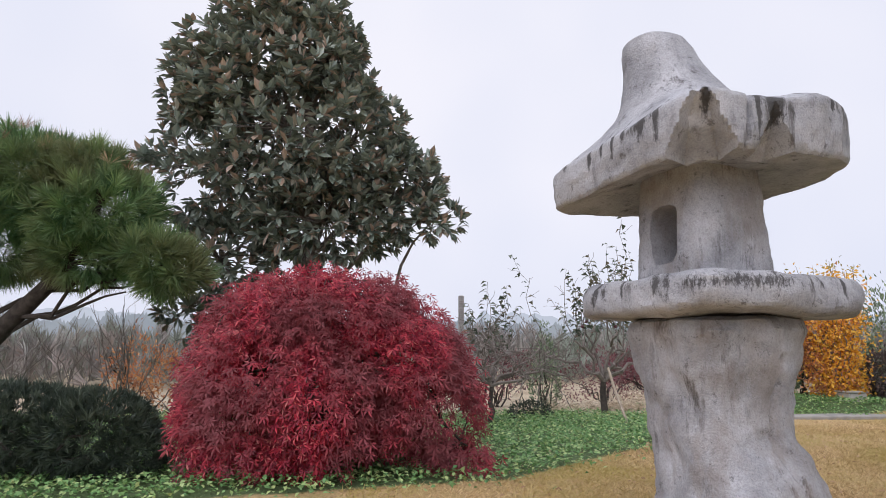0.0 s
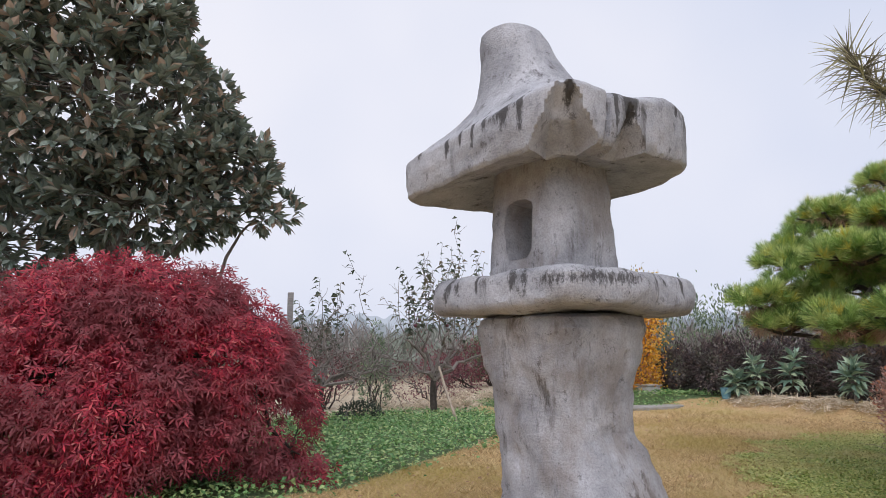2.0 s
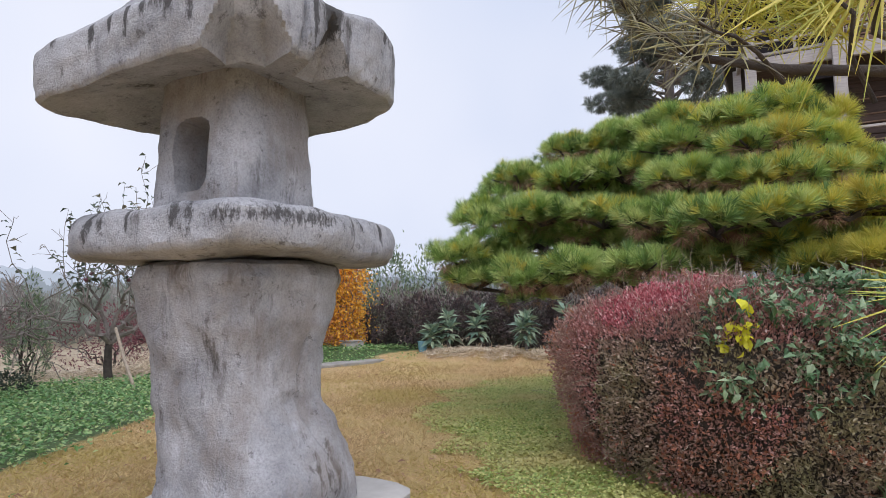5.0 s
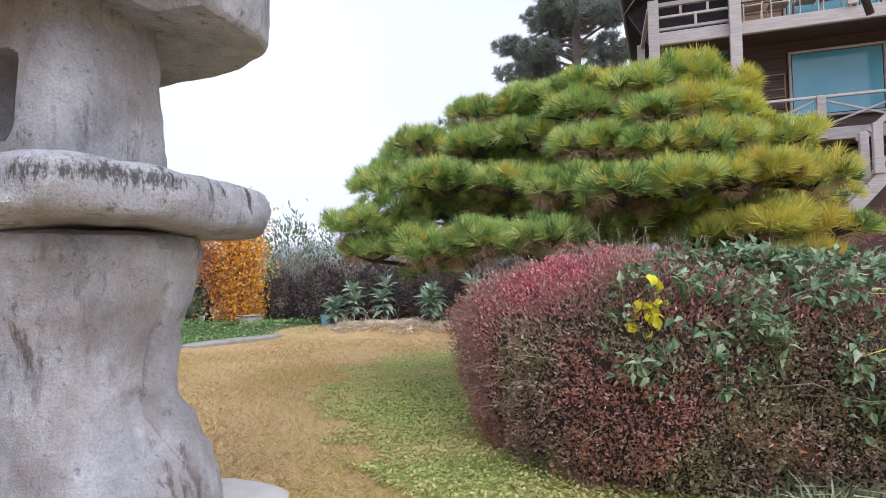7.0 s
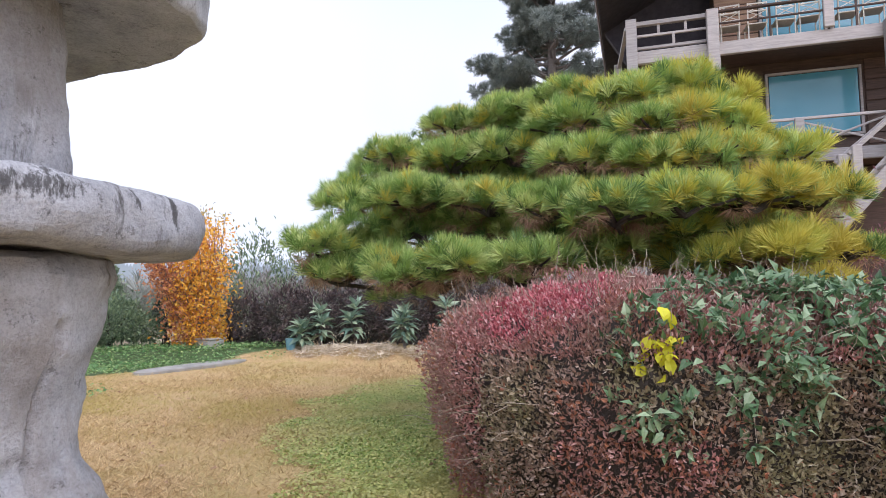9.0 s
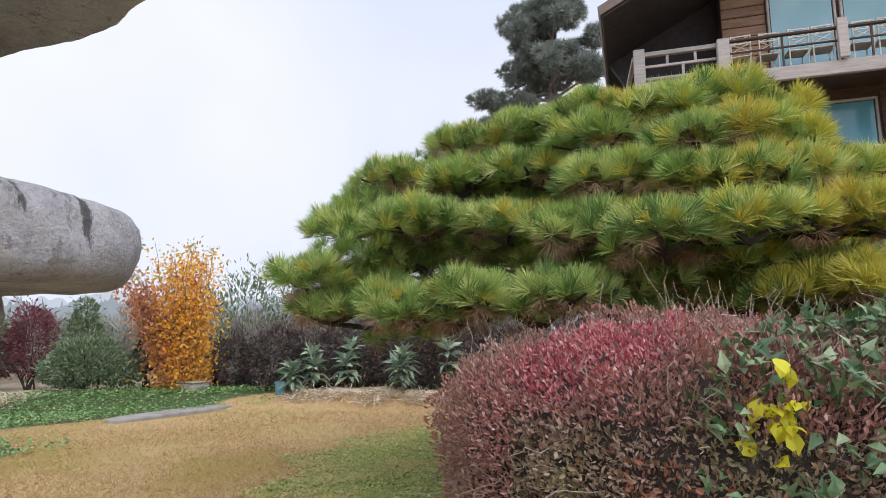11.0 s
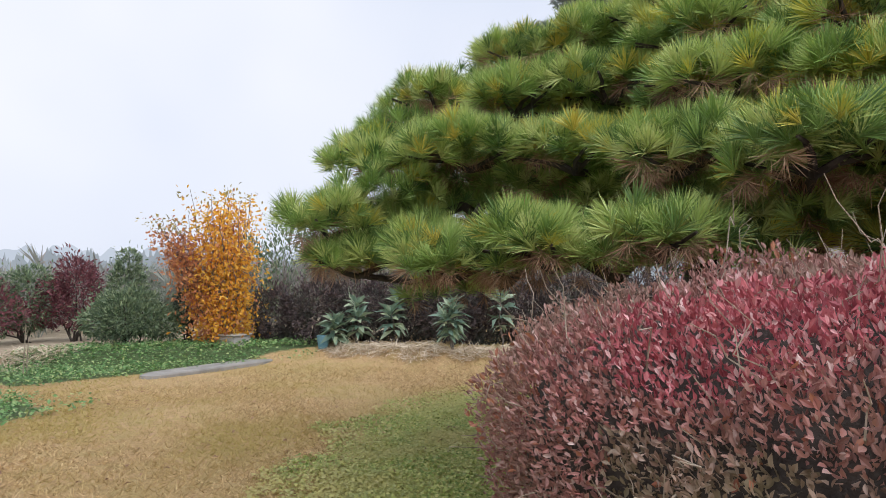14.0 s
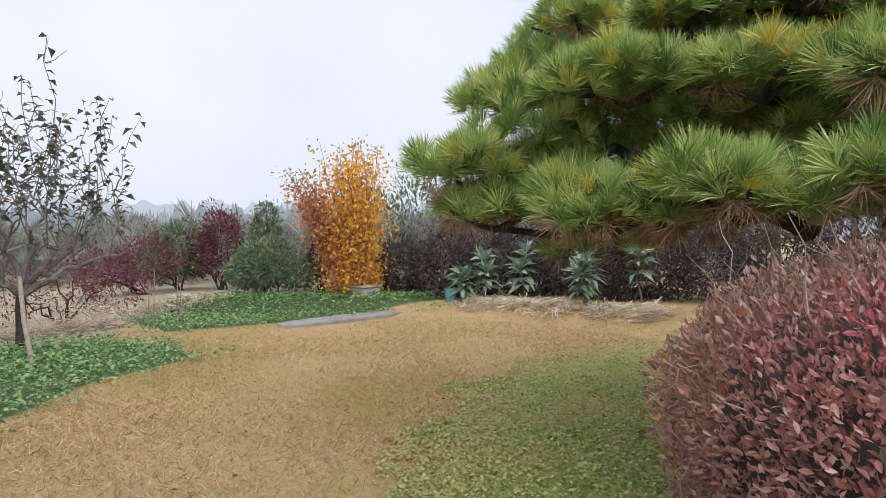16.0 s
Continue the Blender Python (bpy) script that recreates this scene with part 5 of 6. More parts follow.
shrub("russet_bush", (6.9, 14.2), [(0, 0, 0.6, 0.7, 0.5, 0.5), (0.8, 0.1, 0.5, 0.6, 0.5, 0.45), (-0.7, 0, 0.5, 0.5, 0.4, 0.4)], 1500, PURPLE_LEAF, (0.05, 0.1), "low wine-red bush in the bed")
pot_m = thing("dark_mound", (4.15, 11.5, 0), "dark heap of garden cuttings under the branches", "mound")
q, out = ball_points([(4.15, 11.5, 0.1, 0.42, 0.3, 0.22)], 900, 0.5, 0.0)
arr_part("foliage", *scatter(*LEAF_S, q, frames(out + rng.normal(size=q.shape)), rng.uniform(0.05, 0.1, len(q))), YEW_LEAF, pot_m, kind="stuff")
for x, y, h, c, mat in ((1.6, 13.2, 1.5, 5, BARK_GREY), (3.6, 14.2, 1.6, 5, BARK_GREY), (5.6, 14.6, 1.5, 5, BARK_GREY), (7.6, 15.2, 1.5, 5, BARK_GREY), (8.6, 16.4, 1.9, 5, BARK_GREY), (6.3, 16.5, 2.0, 5, BARK_GREY), (12.9, 13.4, 2.3, 6, BARK_GREY), (13.6, 12.4, 2.5, 6, BARK_GREY), (14.1, 11.2, 2.4, 6, BARK_GREY)):
    bare_shrub("bare_shrub", (x, y), h, c, mat, "leafless grey-brown shrub with upright stems", group="bare shrubs")
for x, y, h in ((7.55, 12.3, 0.75), (7.75, 12.6, 0.9), (8.05, 12.45, 0.8), (8.3, 12.9, 0.6)):
    st = thing("plant_stake", (x, y, float(land(x, y))), "thin bamboo stake in the bed", "stake", "plant stakes")
    arr_part("cane", *tube([(x, y, -0.03), (x + 0.01, y, h * 0.5), (x + 0.03, y + 0.01, h)], [0.009, 0.008, 0.007], 6), TWIG, st)


def straw_heap(at, r, h, n, ln=(0.15, 0.35), label="heap of dry straw on the bed"):
    at = np.array([at[0], at[1], float(land(at[0], at[1]))])
    ob = thing("straw_heap", at, label, "straw", "straw heaps")
    a, rr = rng.uniform(0, 6.28, n), np.sqrt(rng.random(n))
    q = at + np.stack([rr * r[0] * np.cos(a), rr * r[1] * np.sin(a), h * (1 - rr ** 2) * rng.random(n) + 0.015], -1)
    q[:, 2] += land(q[:, 0], q[:, 1]) - at[2]
    ax = unit(rng.normal(size=(n, 3)) * np.array([1, 1, 0.28]))
    tv = np.array([(-0.5, -0.5, 0), (0.5, -0.5, 0), (0.35, 0.0, 0.6), (-0.35, 0.0, 0.6), (0.0, 0.5, 0)]) * np.array([0.04, 1, 0.06])
    arr_part("straw", *scatter(tv, [(0, 1, 2), (0, 2, 3), (3, 2, 4)], q, frames(ax, up=(0, 0, 1)), rng.uniform(*ln, n)), STRAW, ob, kind="stuff")


for x, y, rx, ry, h in ((12.1, 9.6, 0.35, 0.5, 0.06), (12.3, 8.9, 0.45, 0.5, 0.08), (12.2, 8.0, 0.4, 0.45, 0.14), (12.3, 7.1, 0.4, 0.4, 0.07), (12.2, 6.4, 0.3, 0.3, 0.16), (6.9, 13.0, 0.6, 0.4, 0.42), (8.6, 13.8, 0.9, 0.5, 0.15), (7.8, 13.9, 0.8, 0.5, 0.2), (5.0, 12.9, 0.9, 0.4, 0.25), (6.3, 13.1, 0.6, 0.4, 0.2), (2.2, 11.9, 0.8, 0.4, 0.2)):
    straw_heap((x, y), (rx, ry), h, int(1800 * rx * ry) + 350)


# ---- golden tree in its planter ----
PL = thing("tree_planter", (11.5, 11.9, float(land(11.5, 11.9)) - 0.02), "square pale concrete planter at the golden tree", "planter")
part("box", box_bm(-0.21, 0.21, -0.21, 0.21, 0.0, 0.20, 0.02), CONCRETE, PL)
part("rim", box_bm(-0.235, 0.235, -0.235, 0.235, 0.20, 0.24, 0.015), CONCRETE, PL, "projecting rim")
YT = thing("golden_tree", (11.55, 12.2, float(land(11.55, 12.2))), "upright small tree in golden and russet autumn leaf", "tree")
yz = float(land(11.55, 12.2))
ends, yg = [], []
for i in range(56):
    a = rng.uniform(0, 6.28)
    lean = rng.uniform(0.03, 0.24)
    ln = rng.uniform(1.8, 3.15)
    d = unit(np.array([math.cos(a) * lean, math.sin(a) * lean, 1.0]))
    if i % 3 == 0:
        d = unit(np.array([-0.30 + rng.normal() * 0.08, 0.36 + rng.normal() * 0.08, 1.0]))
        ln = rng.uniform(1.9, 3.0)
    pth = limb_path((11.55 + 0.1 * math.cos(a), 12.2 + 0.1 * math.sin(a), yz - 0.03), np.array([11.55, 12.2, yz]) + d * ln, 10, 0.0, 0.03)
    yg.append(tube(pth, np.linspace(0.018, 0.004, 10), 5))
    ends.append((pth, d, i % 3 == 0))
arr_part("stem_work", *merge(*yg), BARK_GREY, YT, "many upright stems", kind="stuff")
groups = {"golden_leaves": ([], GOLD_LEAF), "russet_leaves": ([], RUSSET_LEAF), "pale_leaves": ([], OLIVE_LEAF)}
for pth, d, left in ends:
    for t in np.linspace(0.08, 1.0, 185):
        pt = pth[0] + (pth[-1] - pth[0]) * t + rng.normal(size=3) * np.array([0.26, 0.26, 0.07]) * (1.1 - 0.55 * t)
        hgt = pt[2] - yz
        if left:
            key = "pale_leaves" if hgt > 2.2 and rng.random() < 0.7 else "russet_leaves"
        else:
            key = "pale_leaves" if hgt > 2.8 and rng.random() < 0.6 else ("russet_leaves" if rng.random() < 0.12 else "golden_leaves")
        if not (hgt > 2.6 and rng.random() < 0.2):
            groups[key][0].append(pt)
for nm, (pts, mat) in groups.items():
    pts = np.array(pts)
    arr_part(nm, *scatter(*leaf_shape(0.5, 0.08, 0.15), pts, frames(rng.normal(size=pts.shape) + np.array([0, 0, -0.1])), rng.uniform(0.065, 0.115, len(pts))), mat, YT, kind="stuff")

pot = thing("plant_pot", (12.25, 11.98, float(land(12.25, 11.98))), "dark plastic plant pot behind the golden tree", "plant pot")
arr_part("pot", *stone_body([(0.02, 0.0), (0.13, 0.0), (0.17, 0.36), (0.185, 0.36), (0.185, 0.40), (0.16, 0.40), (0.15, 0.33), (0.02, 0.33)], 2.0, 1.0, 0.0, (0, 0), None, 24), POT, pot, world_space=False)
shrub("round_evergreen", (10.45, 13.6), [(0, 0, 0.60, 0.62, 0.62, 0.40), (-0.3, 0.3, 0.5, 0.4, 0.4, 0.30), (0.35, -0.35, 0.48, 0.4, 0.4, 0.30), (0, 0, 0.82, 0.35, 0.35, 0.22)], 8000, BUSH_LEAF, (0.07, 0.12), "round evergreen shrub with glossy leaves", shell=0.75)
shrub("dark_shrub", (11.25, 13.0), [(0, 0, 0.75, 0.25, 0.25, 0.4)], 900, YEW_LEAF, (0.05, 0.09), "narrow dark shrub beside the golden tree")
shrub("purple_bush", (10.6, 15.9), [(0, 0, 1.0, 0.45, 0.45, 0.75), (0.1, 0.2, 1.3, 0.35, 0.35, 0.5), (-0.3, 0.5, 0.8, 0.4, 0.4, 0.5)], 3600, PURPLE_LEAF, (0.08, 0.13), "upright purple-red bush in the back bed")
shrub("green_bush", (10.0, 16.6), [(0, 0, 0.95, 0.5, 0.5, 0.7), (-0.4, 0.4, 0.7, 0.4, 0.4, 0.5)], 3600, BUSH_LEAF, (0.08, 0.13), "upright grey-green bush in the back bed")
shrub("green_bush", (11.4, 15.4), [(0, 0, 0.9, 0.4, 0.4, 0.8), (0.1, 0, 1.5, 0.25, 0.25, 0.5)], 2600, BUSH_LEAF, (0.08, 0.13), "upright grey-green bush in the back bed")
shrub("russet_bush", (9.0, 16.0), [(0, 0, 0.7, 0.6, 0.5, 0.5), (-0.8, 0.3, 0.6, 0.6, 0.5, 0.45)], 2400, PURPLE_LEAF, (0.07, 0.12), "thin wine-red bush in the back bed")
shrub("cypress_clump", (15.6, 14.6), [(0, 0, 1.5, 0.8, 0.8, 1.5), (1.2, -0.9, 1.4, 0.8, 0.8, 1.5), (-0.9, 0.6, 1.3, 0.6, 0.6, 1.2), (2.4, -2.0, 1.3, 0.9, 0.9, 1.4)], 5200, BUSH_LEAF, (0.10, 0.18), "dark feathery evergreens behind the garden", "conifer", up=1.4)

# stone path slab
SL = thing("path_slab", (10.05, 10.66, 0), "long flat pale stone slab at the lawn's edge", "stone slab")
th = radians(-2)
rim = []
for i in range(36):
    a = 2 * math.pi * i / 36
    r = (abs(math.cos(a)) ** 4 + abs(math.sin(a)) ** 4) ** -0.25
    x, y = 1.18 * r * math.cos(a), 0.25 * r * math.sin(a)
    wob = 1 + 0.06 * noise.noise(Vector((x * 2, y * 4, 2)))
    rim.append((x * wob * math.cos(th) - y * wob * math.sin(th), x * wob * math.sin(th) + y * wob * math.cos(th)))
bm = bmesh.new()
low = [bm.verts.new((x * 1.02, y * 1.02, -0.05)) for x, y in rim]
top = [bm.verts.new((x, y, 0.055)) for x, y in rim]
inner = [bm.verts.new((x * 0.93, y * 0.93, 0.075)) for x, y in rim]
for i in range(36):
    j = (i + 1) % 36
    bm.faces.new((low[i], low[j], top[j], top[i]))
    bm.faces.new((top[i], top[j], inner[j], inner[i]))
bm.faces.new(inner)
part("slab", bm, SLAB_STONE, SL)

# dark azaleas under the pine
for x, y, r, h in ((12.5, 10.7, 0.6, 1.25), (13.2, 10.2, 0.7, 1.3), (13.8, 9.5, 0.75, 1.35), (14.0, 8.6, 0.75, 1.3), (13.6, 7.9, 0.6, 1.2), (14.2, 7.3, 0.75, 1.3), (14.4, 6.4, 0.75, 1.3), (14.8, 5.4, 0.8, 1.3), (15.2, 4.3, 0.8, 1.35), (14.8, 9.6, 0.8, 1.5), (12.3, 11.6, 0.5, 1.1)):
    shrub("azalea_shrub", (x, y), [(0, 0, h * 0.5, r, r, h * 0.5), (0.2, -0.2, h * 0.4, r * 0.8, r * 0.8, h * 0.45)], 3400, AZALEA_LEAF, (0.07, 0.13), "dense dark purple-green azalea under the pine", shell=0.62, group="azaleas under the pine")


def rosette_plant(at, height, heads, label):
    """A plant of long leaves in whorls on short stems."""
    at = np.array([at[0], at[1], float(land(at[0], at[1]))])
    ob = thing("rosette_plant", at, label, "plant", "broad-leaved plants")
    sp, la, st = [], [], []
    for i in range(heads):
        off = np.array([rng.normal() * 0.13, rng.normal() * 0.13, height * rng.uniform(0.7, 1.0)]) if i else np.array([0, 0, height])
        pth = limb_path(at - (0, 0, 0.03), at + off, 6, 0.0, 0.05)
        st.append(tube(pth, np.linspace(0.016, 0.01, 6), 6))
        for lev, (t, tilt, n) in enumerate(((1.0, 0.6, 6), (0.95, 1.05, 9), (0.85, 1.4, 9), (0.68, 1.75, 8), (0.5, 1.9, 5))):
            for k in range(n):
                a = 2 * math.pi * k / n + lev + rng.normal() * 0.15
                sp.append(pth[0] + (pth[-1] - pth[0]) * t)
                tt = tilt + rng.normal() * 0.12
                la.append((math.sin(tt) * math.cos(a), math.sin(tt) * math.sin(a), math.cos(tt)))
    arr_part("leaves", *scatter(*leaf_shape(0.30, 0.05, 0.22, 0.55), np.array(sp), frames(np.array(la), up=(0, 0, 1)), rng.uniform(0.24, 0.38, len(sp))), BLUE_LEAF, ob, kind="stuff")
    for v, f in st:
        arr_part("stem", v, f, BARK_GREY, ob)


for x, y, h, n in ((12.15, 9.95, 0.46, 2), (12.65, 9.85, 0.74, 2), (13.0, 9.15, 0.82, 2), (12.45, 7.57, 0.70, 3), (13.1, 7.0, 0.82, 1)):
    rosette_plant((x, y), h, n, "broad-leaved grey-green plant in straw mulch")
bucket = thing("blue_bucket", (11.95, 10.05, float(land(11.95, 10.05))), "small faded blue bucket among the plants", "bucket")
arr_part("bucket", *stone_body([(0.01, 0.0), (0.085, 0.0), (0.11, 0.22), (0.118, 0.22), (0.118, 0.235), (0.10, 0.235), (0.09, 0.2), (0.01, 0.2)], 2.0, 1.0, 0.0, (0, 0), None, 20), BLUE_PAINT, bucket, world_space=False)

# hedge behind the pine, by the house
shrub("back_hedge", (11.9, -1.2), [(0, 0, 0.9, 1.4, 1.2, 0.95), (0.4, -1.6, 0.9, 1.3, 1.2, 0.95), (-0.2, 1.0, 0.8, 0.9, 0.8, 0.85)], 9000, PURPLE_LEAF, (0.05, 0.09), "big wine-brown hedge below the house", "hedge", shell=0.8)

# striped grass and stone at the hedge's foot
TG = thing("striped_grass", (5.2, 0.8, 0), "clump of pale striped grass at the hedge's foot", "grass clump")
n = 520
q = np.array([5.2, 0.8, 0.0]) + rng.normal(size=(n, 3)) * np.array([0.10, 0.24, 0.0])
ax = unit(rng.normal(size=(n, 3)) * np.array([0.7, 0.7, 0.1]) + np.array([0, 0, 0.8]))
blade_v = np.array([(-0.5, 0, 0), (0.5, 0, 0), (0.45, 0.5, 0.05), (-0.45, 0.5, 0.05), (0, 1, -0.35)]) * np.array([0.045, 1, 1])
arr_part("blades", *scatter(blade_v, [(0, 1, 2), (0, 2, 3), (3, 2, 4)], q, frames(ax, up=(0, 0, 1)), rng.uniform(0.16, 0.34, n)), STRIPED, TG, kind="stuff")
RK = thing("edge_stone", (5.35, 0.3, 0), "rounded pale stone beside the grass clump", "stone")
arr_part("stone", *stone_body(curve_profile([(0.01, -0.03), (0.16, -0.03), (0.19, 0.06), (0.15, 0.13), (0.01, 0.15)], 14), 2.4, 3.0, 0.04, (5.35, 0.3), None, 32), CONCRETE, RK, smooth=True)


# ---- house on the rise behind the pine ----
HOUSE_AT, HOUSE_TURN = (16.97, 3.88, 0.68), -79.26
HOUSE = thing("timber_house", HOUSE_AT, "two-storey dark timber house with grey wooden balconies", "house")
HOUSE.rotation_euler = (0, 0, radians(HOUSE_TURN))
HZ = -0.3


def hbox(name, x0, x1, y0, y1, z0, z1, mat, parent=None, label="", bevel=0.012):
    return part(name, box_bm(x0, x1, y0, y1, z0 + HZ, z1 + HZ, bevel), mat, parent or HOUSE, label)


def hbeam(name, a, c, w, h, mat, parent=None, label=""):
    return part(name, beam_bm((a[0], a[1], a[2] + HZ), (c[0], c[1], c[2] + HZ), w, h), mat, parent or HOUSE, label)


hbox("basement_wall", 0.3, 12, 1.0, 9, 0.1, 3.7, DARK_WOOD, label="dark basement wall")
hbox("lower_wall", 1.9, 12, 1.3, 9, 3.9, 6.5, DARK_WOOD, label="dark plank wall")
hbox("upper_wall", 2.0, 12, 1.3, 9, 6.5, 9.6, DARK_WOOD, label="plank wall of the upper floor")
# the bay takes the near-black soffit colour, not the plank colour
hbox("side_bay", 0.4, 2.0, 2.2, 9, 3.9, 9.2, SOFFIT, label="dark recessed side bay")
for k in range(9):
    z = 4.0 + k * 0.255
    hbox("plank", 1.95, 3.06, 1.27, 1.298, z + 0.01, z + 0.245, DARK_WOOD)
    hbox("plank", 5.2, 9.0, 1.27, 1.298, z + 0.01, z + 0.245, DARK_WOOD)
for k in range(11):
    z = 6.72 + k * 0.255
    hbox("plank", 2.02, 3.0, 1.27, 1.298, z + 0.01, z + 0.245, BROWN_WOOD)


def window(x0, x1, z0, z1, panes):
    """A wide fixed window: frame and panes."""
    w = hbox("window", x0, x1, 1.24, 1.297, z0, z1, SOFFIT, label="large blue-tinted window")
    for a, c, b, d in ((x0, x1, z0 - 0.06, z0), (x0, x1, z1, z1 + 0.06), (x0 - 0.06, x0, z0 - 0.06, z1 + 0.06), (x1, x1 + 0.06, z0 - 0.06, z1 + 0.06)):
        hbox("window_frame", a, c, 1.19, 1.297, b, d, GREY_WOOD, w, bevel=0.006)
    for i in range(panes):
        a, c = x0 + (x1 - x0) * i / panes, x0 + (x1 - x0) * (i + 1) / panes
        hbox("pane", a + 0.02, c - 0.02, 1.215, 1.238, z0 + 0.02, z1 - 0.02, GLASS, w, bevel=0.003)


window(3.14, 5.06, 4.55, 6.08, 1)
window(3.08, 4.42, 6.75, 9.2, 1)
window(4.62, 6.0, 6.75, 9.2, 1)
for z in (4.62, 5.05, 5.25, 5.62):
    hbox("wall_batten", 2.25, 2.98, 1.235, 1.268, z, z + 0.03, BROWN_WOOD, bevel=0.004)
hbox("wall_batten", 2.98, 3.01, 1.235, 1.268, 4.6, 5.66, BROWN_WOOD, bevel=0.004)
# decks
hbox("upper_deck", 0.0, 12, 0.02, 1.29, 6.42, 6.60, DARK_WOOD, label="upper balcony deck")
hbox("deck_edge", -0.06, 12, -0.10, 0.015, 6.30, 6.60, GREY_WOOD, label="weathered edge beam of the balcony")
hbox("lower_deck", 0.6, 12, 0.02, 1.29, 3.74, 3.92, DARK_WOOD, label="lower deck")
hbox("deck_edge", 0.6, 12, -0.08, 0.015, 3.68, 3.95, GREY_WOOD, label="weathered edge beam of the deck")
for x in (0.0, 1.78, 5.28, 8.8):
    hbox("balcony_post", x - 0.125, x + 0.125, -0.33, -0.105, 0.2, 7.32 if x < 5 else 6.62, GREY_WOOD, label="squared grey post")
hbox("balcony_post", 4.14 - 0.1, 4.14 + 0.1, -0.20, -0.105, 6.62, 7.5, GREY_WOOD, label="squared grey post")
hbeam("handrail", (-0.1, -0.06, 7.27), (1.66, -0.06, 7.27), 0.12, 0.10, GREY_WOOD)
hbeam("handrail", (1.9, -0.06, 7.33), (12, -0.06, 7.33), 0.10, 0.05, DARK_WOOD)
hbeam("middle_rail", (0.12, -0.05, 6.98), (1.66, -0.05, 6.98), 0.06, 0.06, GREY_WOOD)
hbeam("middle_rail", (1.9, -0.05, 7.05), (12, -0.05, 7.05), 0.04, 0.04, DARK_WOOD)
hbeam("bottom_rail", (0.12, -0.05, 6.68), (1.66, -0.05, 6.68), 0.07, 0.07, GREY_WOOD)
for x in (0.62, 1.22):
    hbox("baluster", x - 0.03, x + 0.03, -0.08, -0.02, 7.0, 7.23, GREY_WOOD, bevel=0.004)
hbox("baluster", 0.92, 0.98, -0.08, -0.02, 6.7, 6.96, GREY_WOOD, bevel=0.004)
for x in (3.0, 4.7, 5.4, 6.3):
    hbox("baluster", x - 0.02, x + 0.02, -0.075, -0.035, 6.6, 7.31, DARK_WOOD, bevel=0.004)
# side balcony return
hbeam("handrail", (-0.35, 2.2, 7.0), (-0.1, 0.05, 7.25), 0.10, 0.10, GREY_WOOD)
hbox("balcony_post", -0.46, -0.26, 2.0, 2.2, 0.2, 7.1, GREY_WOOD, label="squared grey post")
# lower rail and crossed braces
hbeam("handrail", (1.9, -0.05, 4.66), (5.2, -0.05, 4.66), 0.08, 0.06, GREY_WOOD)
hbox("rail_post", 3.36, 3.54, -0.20, -0.085, 3.7, 4.66, GREY_WOOD)
hbeam("brace", (3.55, -0.04, 4.02), (5.15, -0.04, 4.58), 0.035, 0.045, GREY_WOOD)
hbeam("brace", (3.55, -0.02, 4.58), (5.15, -0.02, 4.02), 0.035, 0.045, GREY_WOOD)
hbeam("brace", (1.95, -0.04, 4.02), (3.35, -0.04, 4.58), 0.035, 0.045, GREY_WOOD)
# stairs down from the deck
for sgn, y in ((0, -0.45), (1, -1.35)):
    hbeam("stair_stringer", (5.3, y, 3.86), (3.3, y, 1.6), 0.06, 0.26, GREY_WOOD)
    hbeam("handrail", (5.3, y, 4.68), (4.0, y, 3.55), 0.08, 0.08, GREY_WOOD)
    hbox("rail_post", 4.05, 4.22, y - 0.08, y + 0.08, 2.7, 3.72, GREY_WOOD)
for k in range(12):
    hbox("stair_tread", 5.22 - 0.165 * k - 0.14, 5.22 - 0.165 * k + 0.12, -1.32, -0.48, 3.72 - 0.186 * k, 3.765 - 0.186 * k, GREY_WOOD, bevel=0.005)
# roof: gable end with deep dark soffit
bm = bmesh.new()
prof = [(-0.80, 8.0), (5.5, 11.25), (12, 8.0), (12, 8.2), (5.5, 11.5), (-0.85, 8.2)]
rings = [[bm.verts.new((x, y, z + HZ)) for x, z in prof] for y in (-0.9, 9.5)]
for i in range(6):
    bm.faces.new((rings[0][i], rings[0][(i + 1) % 6], rings[1][(i + 1) % 6], rings[1][i]))
bm.faces.new(rings[0][:3] + rings[0][3:])
bm.faces.new(list(reversed(rings[1])))
part("roof", bm, ROOF, HOUSE, "brown shingle roof with deep eaves")
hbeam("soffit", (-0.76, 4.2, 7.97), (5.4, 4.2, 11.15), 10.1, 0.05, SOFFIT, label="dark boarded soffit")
bm = bmesh.new()
tri = [(-0.75, 8.1), (0.2, 6.5), (2.0, 6.5), (2.0, 9.55)]
rings = [[bm.verts.new((x, y, z + HZ)) for x, z in tri] for y in (1.9, 2.15)]
for i in range(4):
    bm.faces.new((rings[0][i], rings[0][(i + 1) % 4], rings[1][(i + 1) % 4], rings[1][i]))
bm.faces.new(rings[0])
bm.faces.new(list(reversed(rings[1])))
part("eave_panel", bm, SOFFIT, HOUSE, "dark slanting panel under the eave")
for x in (2.6, 3.5):
    bm = bmesh.new()
    bmesh.ops.create_icosphere(bm, subdivisions=2, radius=0.07)
    lamp = part("eave_lamp", bm, WHITE_PAINT, HOUSE, "small round eave lamp", True)
    lamp.location = (x - 3.2, -0.6, 8.25 + 0.5 * (x - 2.6) + HZ)

HM = Matrix.LocRotScale(HOUSE_AT, Euler((0, 0, radians(HOUSE_TURN))), None)


